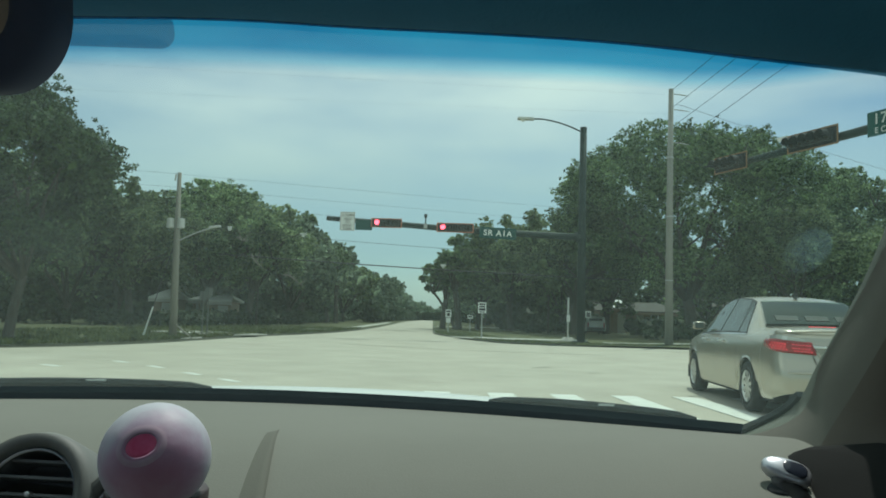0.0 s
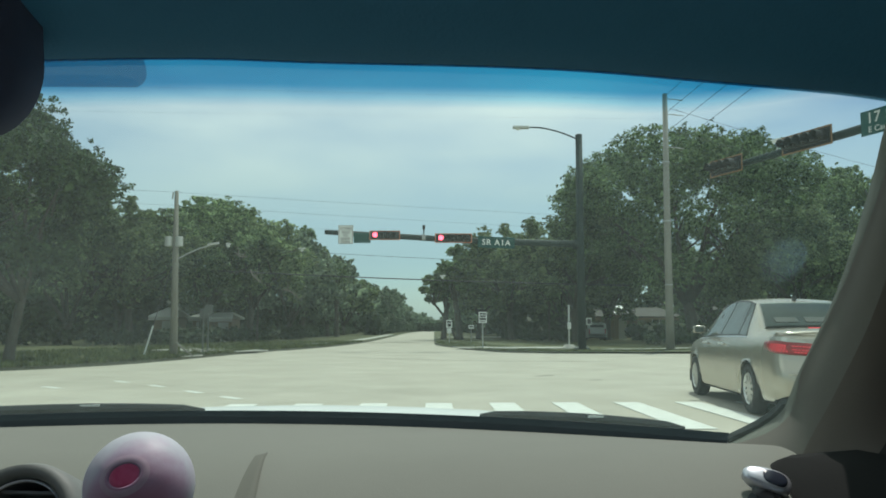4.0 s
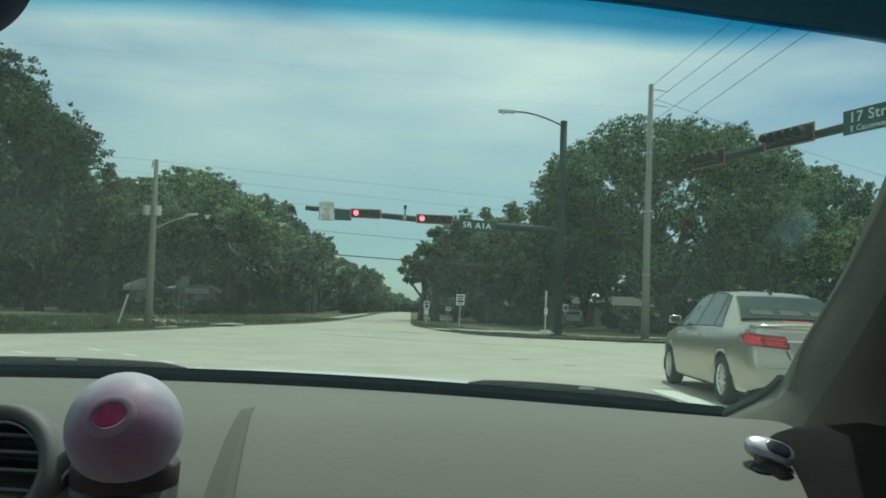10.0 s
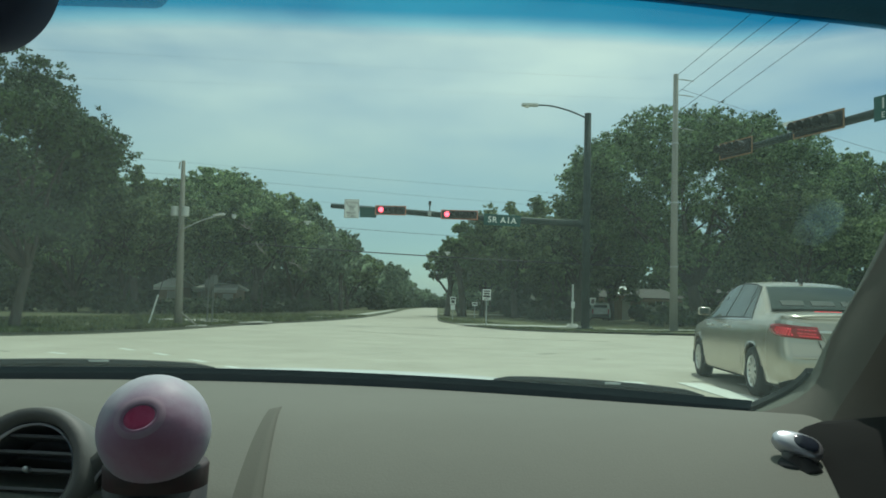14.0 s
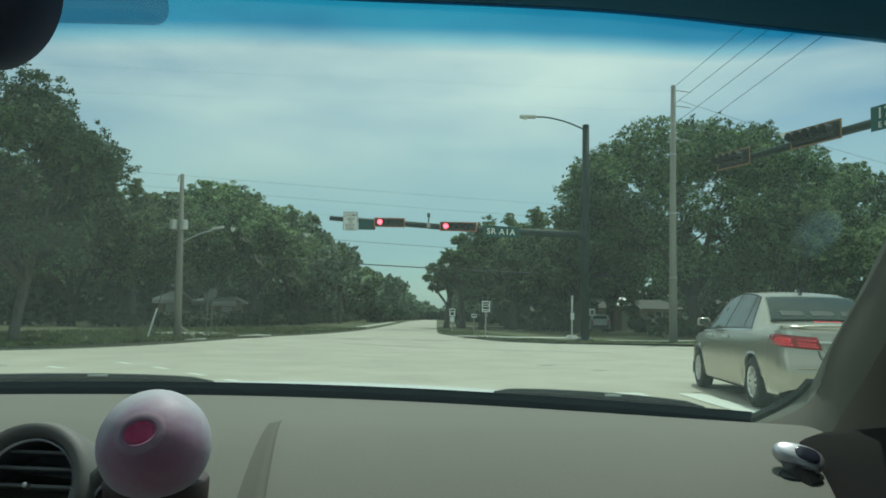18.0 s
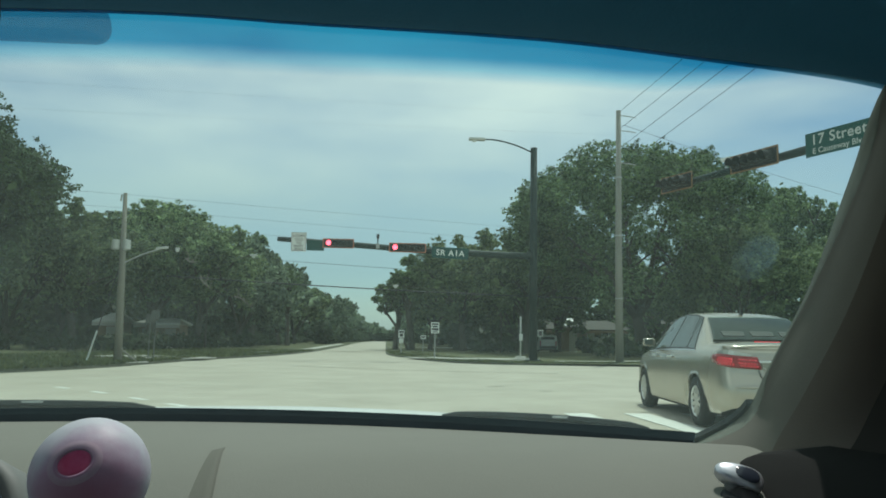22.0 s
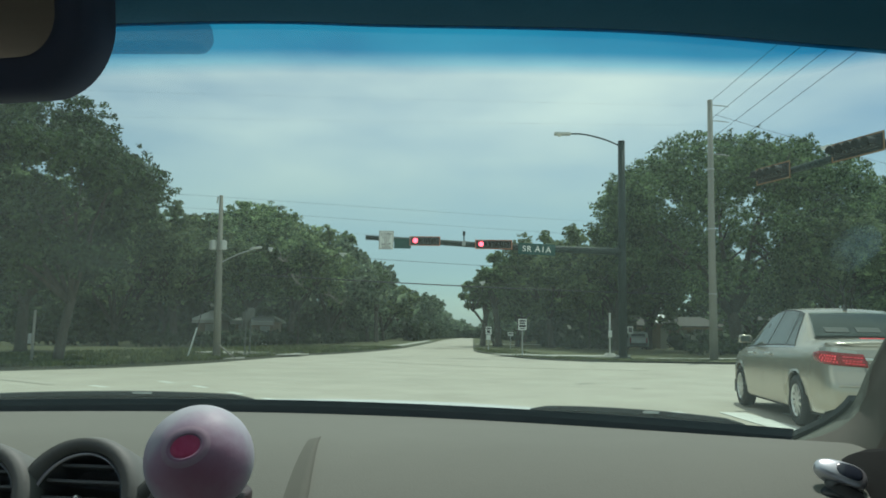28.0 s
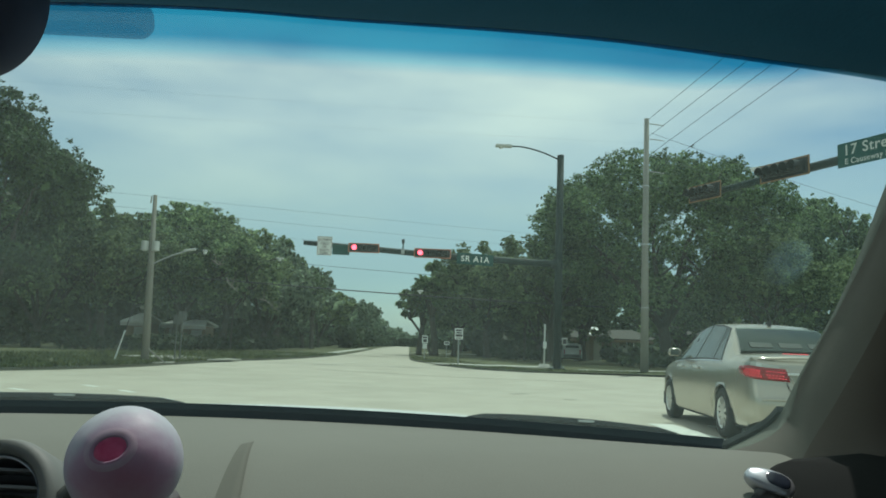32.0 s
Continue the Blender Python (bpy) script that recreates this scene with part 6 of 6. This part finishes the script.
part("left_side", box((-1.36, -1.7, 0.3), (-1.32, 0.9, EYE - 0.08)), M_DOOR, mycar)
for y in (-1.68, -0.65):
    part("roof_post", box((-1.36, y, EYE - 0.08), (-1.30, y + 0.12, EYE + 0.3), bevel=0.01), M_TRIM, mycar)
    part("roof_post", box((0.62, y, EYE - 0.08), (0.68, y + 0.12, EYE + 0.3), bevel=0.01), M_TRIM, mycar)
part("rear_shelf", box((-1.35, -1.95, EYE - 0.10), (0.7, -1.7, EYE - 0.06), bevel=0.01), M_TRIM, mycar)
part("rear_wall", box((-1.35, -1.99, 0.2), (0.7, -1.95, EYE - 0.06)), M_TRIM, mycar)
bench = part("rear_seat", box((-1.2, -1.66, 0.5), (0.55, -1.42, EYE - 0.08), bevel=0.06), M_TRIM, mycar, "beige rear seat back", smooth=True)
for x in (-0.95, 0.3):
    part("headrest", box((x - 0.12, -1.66, EYE - 0.07), (x + 0.12, -1.56, EYE + 0.08), bevel=0.035), M_TRIM, bench, smooth=True)
part("floor_mat", box((-1.3, -1.7, 0.28), (0.65, 1.0, 0.32)), M_PLASTIC, mycar)
for x in (-1.12, 0.44):
    for y in (-1.1, 1.75):
        part("wheel", lathe([(0.0, -0.1), (0.27, -0.1), (0.32, -0.07), (0.32, 0.07), (0.27, 0.1), (0, 0.1)], 24, pose(x, y, 0.32, 0, 90, 0)), M_TYRE, mycar)
part("underbody", box((-1.2, -1.6, 0.18), (0.52, 2.3, 0.29)), M_UNDER, mycar)
# Dark sheet standing for the shade low on the pillar.
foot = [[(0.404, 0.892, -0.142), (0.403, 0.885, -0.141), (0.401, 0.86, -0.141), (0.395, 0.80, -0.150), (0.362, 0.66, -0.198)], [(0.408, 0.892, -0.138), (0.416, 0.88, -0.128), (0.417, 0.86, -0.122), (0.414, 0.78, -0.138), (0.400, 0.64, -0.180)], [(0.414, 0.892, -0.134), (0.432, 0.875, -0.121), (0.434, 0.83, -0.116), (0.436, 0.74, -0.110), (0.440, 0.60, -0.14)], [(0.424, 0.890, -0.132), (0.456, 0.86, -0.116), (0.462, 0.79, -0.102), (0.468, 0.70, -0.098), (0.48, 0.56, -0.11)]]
part("pillar_foot", sheet([[(x, y, EYE + z) for x, y, z in row] for row in foot]), M_FOOT_SHADE, mycar, "foot of the pillar beside the dashboard, coloured dark for shade", smooth=True)

# door lever in its recess
LX, LY, LZ = 0.371, 0.803, EYE - 0.136
rec = Matrix.Translation((0.358, 0.797, dash_z(0.358, 0.797) + 0.0008)) @ pose(0, 0, 0, 16, 0, 14) @ Matrix.Diagonal((1.0, 0.62, 1, 1))
# Flat dark disc stands for the shade in the scoop below the lever.
part("recess_shade", lathe([(0, 0.0012), (0.0205, 0.0014), (0.022, -0.002)], 28, rec @ Matrix.Translation((0.010, -0.006, 0))), M_RUBBER, mycar, "dark disc for the shaded slot under the lever", smooth=True)
for x in (0.002, 0.009, 0.016):
    part("recess_rib", box((x, -0.011, 0.0008), (x + 0.0011, 0.009, 0.0022), rec @ Matrix.Translation((0.010, -0.006, 0)) @ pose(0, 0, 0, 0, 0, -62)), M_DASH_DARK, mycar)
lev = Matrix.Translation((LX, LY, LZ)) @ pose(0, 0, 0, 40, 17, -18)


def pebble(m, rx, ry, rz, taper, low=1.0):
    bm = bmesh.new()
    bmesh.ops.create_uvsphere(bm, u_segments=28, v_segments=16, radius=1.0)
    for v in bm.verts:
        x, y, z = v.co
        x, y = math.copysign(abs(x) ** 0.78, x), math.copysign(abs(y) ** 0.82, y)
        z = math.copysign(abs(z) ** 0.7, z) * (low if z < 0 else 1.0)
        v.co = m @ Vector((x * rx, y * ry * (1 - taper * x), z * rz))
    return bm


lever = part("lever", pebble(lev, 0.0250, 0.0140, 0.0085, -0.22, 1.4), M_LEVER, mycar, "satin chrome lever", smooth=True)
part("lever_inlay", pebble(lev @ Matrix.Translation((0.0060, 0.0005, 0.0060)), 0.0135, 0.0095, 0.0036, -0.05), M_INLAY, lever, "glossy dark blue-grey inlay", smooth=True)
part("lever_stalk", tube([lev @ Vector((0.002, -0.004, -0.004)), lev @ Vector((0.004, -0.010, -0.012)), Vector((LX + 0.006, LY - 0.022, LZ - 0.028))], [0.016, 0.014, 0.012], 12), M_PLASTIC, lever, smooth=True)

# cowl and wipers outside the glass
span = np.linspace(-1.35, 0.475, 50)
edge_k = lambda x: (base_y(x) - 0.09) / (base_y(x) + 0.02)
rows = [[(x * edge_k(x), base_y(x) - 0.082, EYE - 0.156) for x in span], [(x * edge_k(x), base_y(x) - 0.086, EYE - 0.139 * edge_k(x)) for x in span], [(x * edge_k(x), base_y(x) - 0.092, EYE - 0.1335 * edge_k(x)) for x in span], [(x * edge_k(x), base_y(x) - 0.075, EYE - 0.150) for x in span]]
part("glass_border", sheet(rows), M_BORDER, mycar, "black lower edge of the windshield", smooth=True)
part("cowl", sheet([[(x, base_y(x) + 0.04, EYE - 0.165) for x in span], [(x, base_y(x) + 0.30, EYE - 0.20) for x in span]], 0.01), M_RUBBER, mycar, "black plastic cowl")
hood_z = lambda x: -0.1560 - 0.007 * ((x + 0.1) / 0.5) ** 2
# White stands for the bright glint on the hood edge.
part("hood", sheet([[(x, base_y(x) + 0.26, EYE + hood_z(x) - 0.02) for x in span], [(x, base_y(x) + 0.34, EYE + hood_z(x)) for x in span], [(x, base_y(x) + 0.46, EYE + hood_z(x) - 0.015) for x in span], [(x, base_y(x) * 0.3 + 1.95, EYE - 0.38) for x in span], [(x * 0.95, 2.75, EYE - 0.60) for x in span], [(x * 0.95, 2.77, 0.3) for x in span]]), M_WHITE_CAR, mycar, "hood in white for the glint along its edge", smooth=True)
for x0, x1, lift in ((-0.95, -0.42, 0.010), (0.105, 0.42, 0.008)):
    pts = [(x, base_y(x) + 0.03, EYE - 0.1365 + lift * max(0.0, math.sin(math.pi * k / 13)) ** 0.5) for k, x in enumerate(np.linspace(x0, x1, 14))]
    wip = part("wiper", tube(pts, [0.005] + [0.007] * 12 + [0.004], 6), M_RUBBER, mycar, "black windshield wiper")
    part("wiper_arm", tube([(x, y + 0.012, z - 0.006) for x, y, z in pts[3:12]], [0.011] * 8 + [0.004], 6), M_RUBBER, wip)
    part("wiper_clip", box((-0.018, -0.004, 0), (0.018, 0.004, 0.003), Matrix.Translation(Vector(pts[8]) + Vector((0, -0.006, 0.002)))), M_GALV, wip)

# darker wedge on the dashboard, slightly raised
grid = []
for i in range(13):
    t = i / 12
    x, y = -0.184 + 0.033 * t, 0.945 - 0.245 * t
    z = dash_z(x, y)
    wdt = 0.012 * min(1.0, t * 12) ** 0.5 + 0.017 * t
    grid.append([Vector((x - wdt, y, z + 0.0005)), Vector((x - wdt * 0.4, y, z + 0.001 + 0.003 * t)), Vector((x - 0.002 * min(1, t * 9), y, z + 0.0012 + 0.006 * t)), Vector((x, y, z - 0.001))])
part("dash_wedge", sheet(grid), M_DASH_DARK, mycar, "narrow darker wedge, slightly raised, on the dashboard", smooth=True)


def vent(cx, cy, cz, r):
    m = pose(cx, cy, cz, 68, 0, -6)
    v = part("air_vent", lathe([(r * 1.0, -0.05), (r * 1.32, -0.045), (r * 1.36, 0.0), (r * 1.25, 0.016), (r * 1.05, 0.012), (r * 0.98, -0.02)], 40, m), M_VENT, mycar, "round air vent in a grey surround", smooth=True)
    part("inner_tube", lathe([(0, -0.04), (r * 0.97, -0.04), (r * 0.97, 0.0)], 36, m), M_VENT_INNER, v)
    part("vent_ring", lathe([(r * 0.95, 0.004), (r * 0.98, 0.008), (r * 1.01, 0.004)], 40, m), M_LEVER, v, "thin metallic ring", smooth=True)
    for k in (-0.64, -0.27, 0.10, 0.44, 0.76):
        half = r * 0.93 * math.sqrt(1 - k * k)
        part("slat", box((-half, k * r - 0.0013, -0.02), (half, k * r + 0.0013, 0.0), m), M_VENT_INNER, v)
    part("knob", lathe([(0, 0.005), (0.0022, 0.0045), (0.003, 0.002), (0.003, -0.004)], 12, m @ Matrix.Translation((-0.002, 0.10 * r, 0))), M_CHROME, v, "small bright knob", smooth=True)


vent(-0.368, 0.72, EYE - 0.166, 0.046)
vent(-0.466, 0.715, EYE - 0.170, 0.044)
vent(-0.268, 0.713, EYE - 0.184, 0.042)
part("console", box((-0.55, 0.30, 0.30), (-0.08, 0.70, EYE - 0.265), bevel=0.02), M_DASH, mycar)

# rear-view mirror
m = pose(-0.372, 0.475, EYE + 0.207, 8, 0, -10) @ Matrix.Translation((0, 0, 0.025))


def rounded_slab(w, h, r, y0, y1, m, inset=0.0):
    """A slab with rounded corners in its own xz plane."""
    out = []
    for cx, cz, a0 in ((w - r, h - r, 0), (-w + r, h - r, 90), (-w + r, -h + r, 180), (w - r, -h + r, 270)):
        out += [(cx + r * math.cos(radians(a0 + 6 * k)), cz + r * math.sin(radians(a0 + 6 * k))) for k in range(16)]
    bm = bmesh.new()
    rings = [[bm.verts.new(m @ Vector((x * s, y, z * s))) for x, z in out] for y, s in ((y0, 1 - inset), (y0 + (y1 - y0) * 0.25, 1.0), (y0 + (y1 - y0) * 0.7, 1.0), (y1, 1 - inset * 2))]
    for p, q in zip(rings, rings[1:]):
        for k in range(len(p)):
            bm.faces.new((p[k], p[(k + 1) % len(p)], q[(k + 1) % len(p)], q[k]))
    bm.faces.new(rings[0])
    bm.faces.new(rings[-1][::-1])
    bmesh.ops.recalc_face_normals(bm, faces=bm.faces[:])
    return bm


mir = part("rear_view_mirror", rounded_slab(0.13, 0.085, 0.048, -0.012, 0.034, m, 0.04), M_MIRROR_CASE, mycar, "black rear-view mirror", smooth=True)
part("mirror_glass", rounded_slab(0.112, 0.063, 0.026, -0.0155, -0.0125, m), M_MIRROR, mir)
part("mirror_stem", tube([(-0.375, 0.50, EYE + 0.235), (-0.38, 0.56, EYE + 0.235)], 0.014, 8), M_PLASTIC, mir)
part("sensor_pod", rounded_slab(0.12, 0.014, 0.012, -0.0005, 0.0005, pose(-0.32, 0.545, EYE + 0.219, 30, 0, 0)), M_FRIT, mycar, "dark blue sensor cover on the glass")

# cup with a domed lid
CX, CY, CZ = -0.232, 0.655, EYE - 0.265
cup = thing("drink_cup", CX, CY, CZ, label="plastic cup of pink drink with a frosted domed lid", category="cup")
stand = pose(-0.003, 0.018, 0)
part("cup_body", lathe([(0, 0), (0.036, 0.0), (0.038, 0.004), (0.0425, 0.105), (0.0405, 0.105), (0.034, 0.008), (0, 0.008)], 40, stand), M_CUP, cup, "dark clear plastic cup", smooth=True)
part("rim", lathe([(0.0405, 0.102), (0.0424, 0.1055), (0.0430, 0.121), (0.0415, 0.124), (0.030, 0.121), (0, 0.119)], 40, stand), M_CUP_RIM, cup, "reddish band of drink under the lid", smooth=True)
R = 0.0454
tilt = Matrix.Translation((0, 0, 0.153)) @ pose(0, 0, 0, 68, 0, 2) @ pose(0, 0, 0, 0, 0, 22)


def oval(bm, inner=17.0, outer=50.0, squash=0.76):
    """Presses the rings near the pole of the dome into an oval."""
    for v in bm.verts:
        ang = math.degrees(math.atan2(math.hypot(v.co.x, v.co.y), v.co.z))
        k = min(1.0, max(0.0, (outer - ang) / (outer - inner)))
        f = 1 - (1 - squash) * k
        size = v.co.length
        v.co.y *= f
        v.co.x *= 1 + 0.05 * k
        v.co = v.co.normalized() * size
    bm.transform(tilt)
    return bm


prof = [(R * math.sin(a), R * math.cos(a)) for a in np.linspace(radians(17), radians(172), 28)]
hole = [(R * math.sin(radians(17)) - o, R * math.cos(radians(17)) - d) for o, d in ((0.0024, 0.0014), (0.0014, 0.0006), (0.0005, 0.0001))]
part("domed_lid", oval(lathe(hole + prof, 44)), M_CUP_LID, cup, "frosted white domed lid with a drinking hole", smooth=True)
part("drink", oval(lathe([(0, R * 0.95), (0.008, R * 0.953), (0.0130, R * 0.935), (0.018, R * 0.6)], 28)), M_DRINK, cup, "bright pink drink", smooth=True)
part("lid_ridge", oval(lathe([((R + o) * math.sin(radians(19 + a)), (R + o) * math.cos(radians(19 + a))) for a, o in ((0, 0), (1.0, 0.00018), (4.0, 0.00022), (6.5, 0))], 40)), M_LID_RING, cup, "milky ring round the drinking hole", smooth=True)
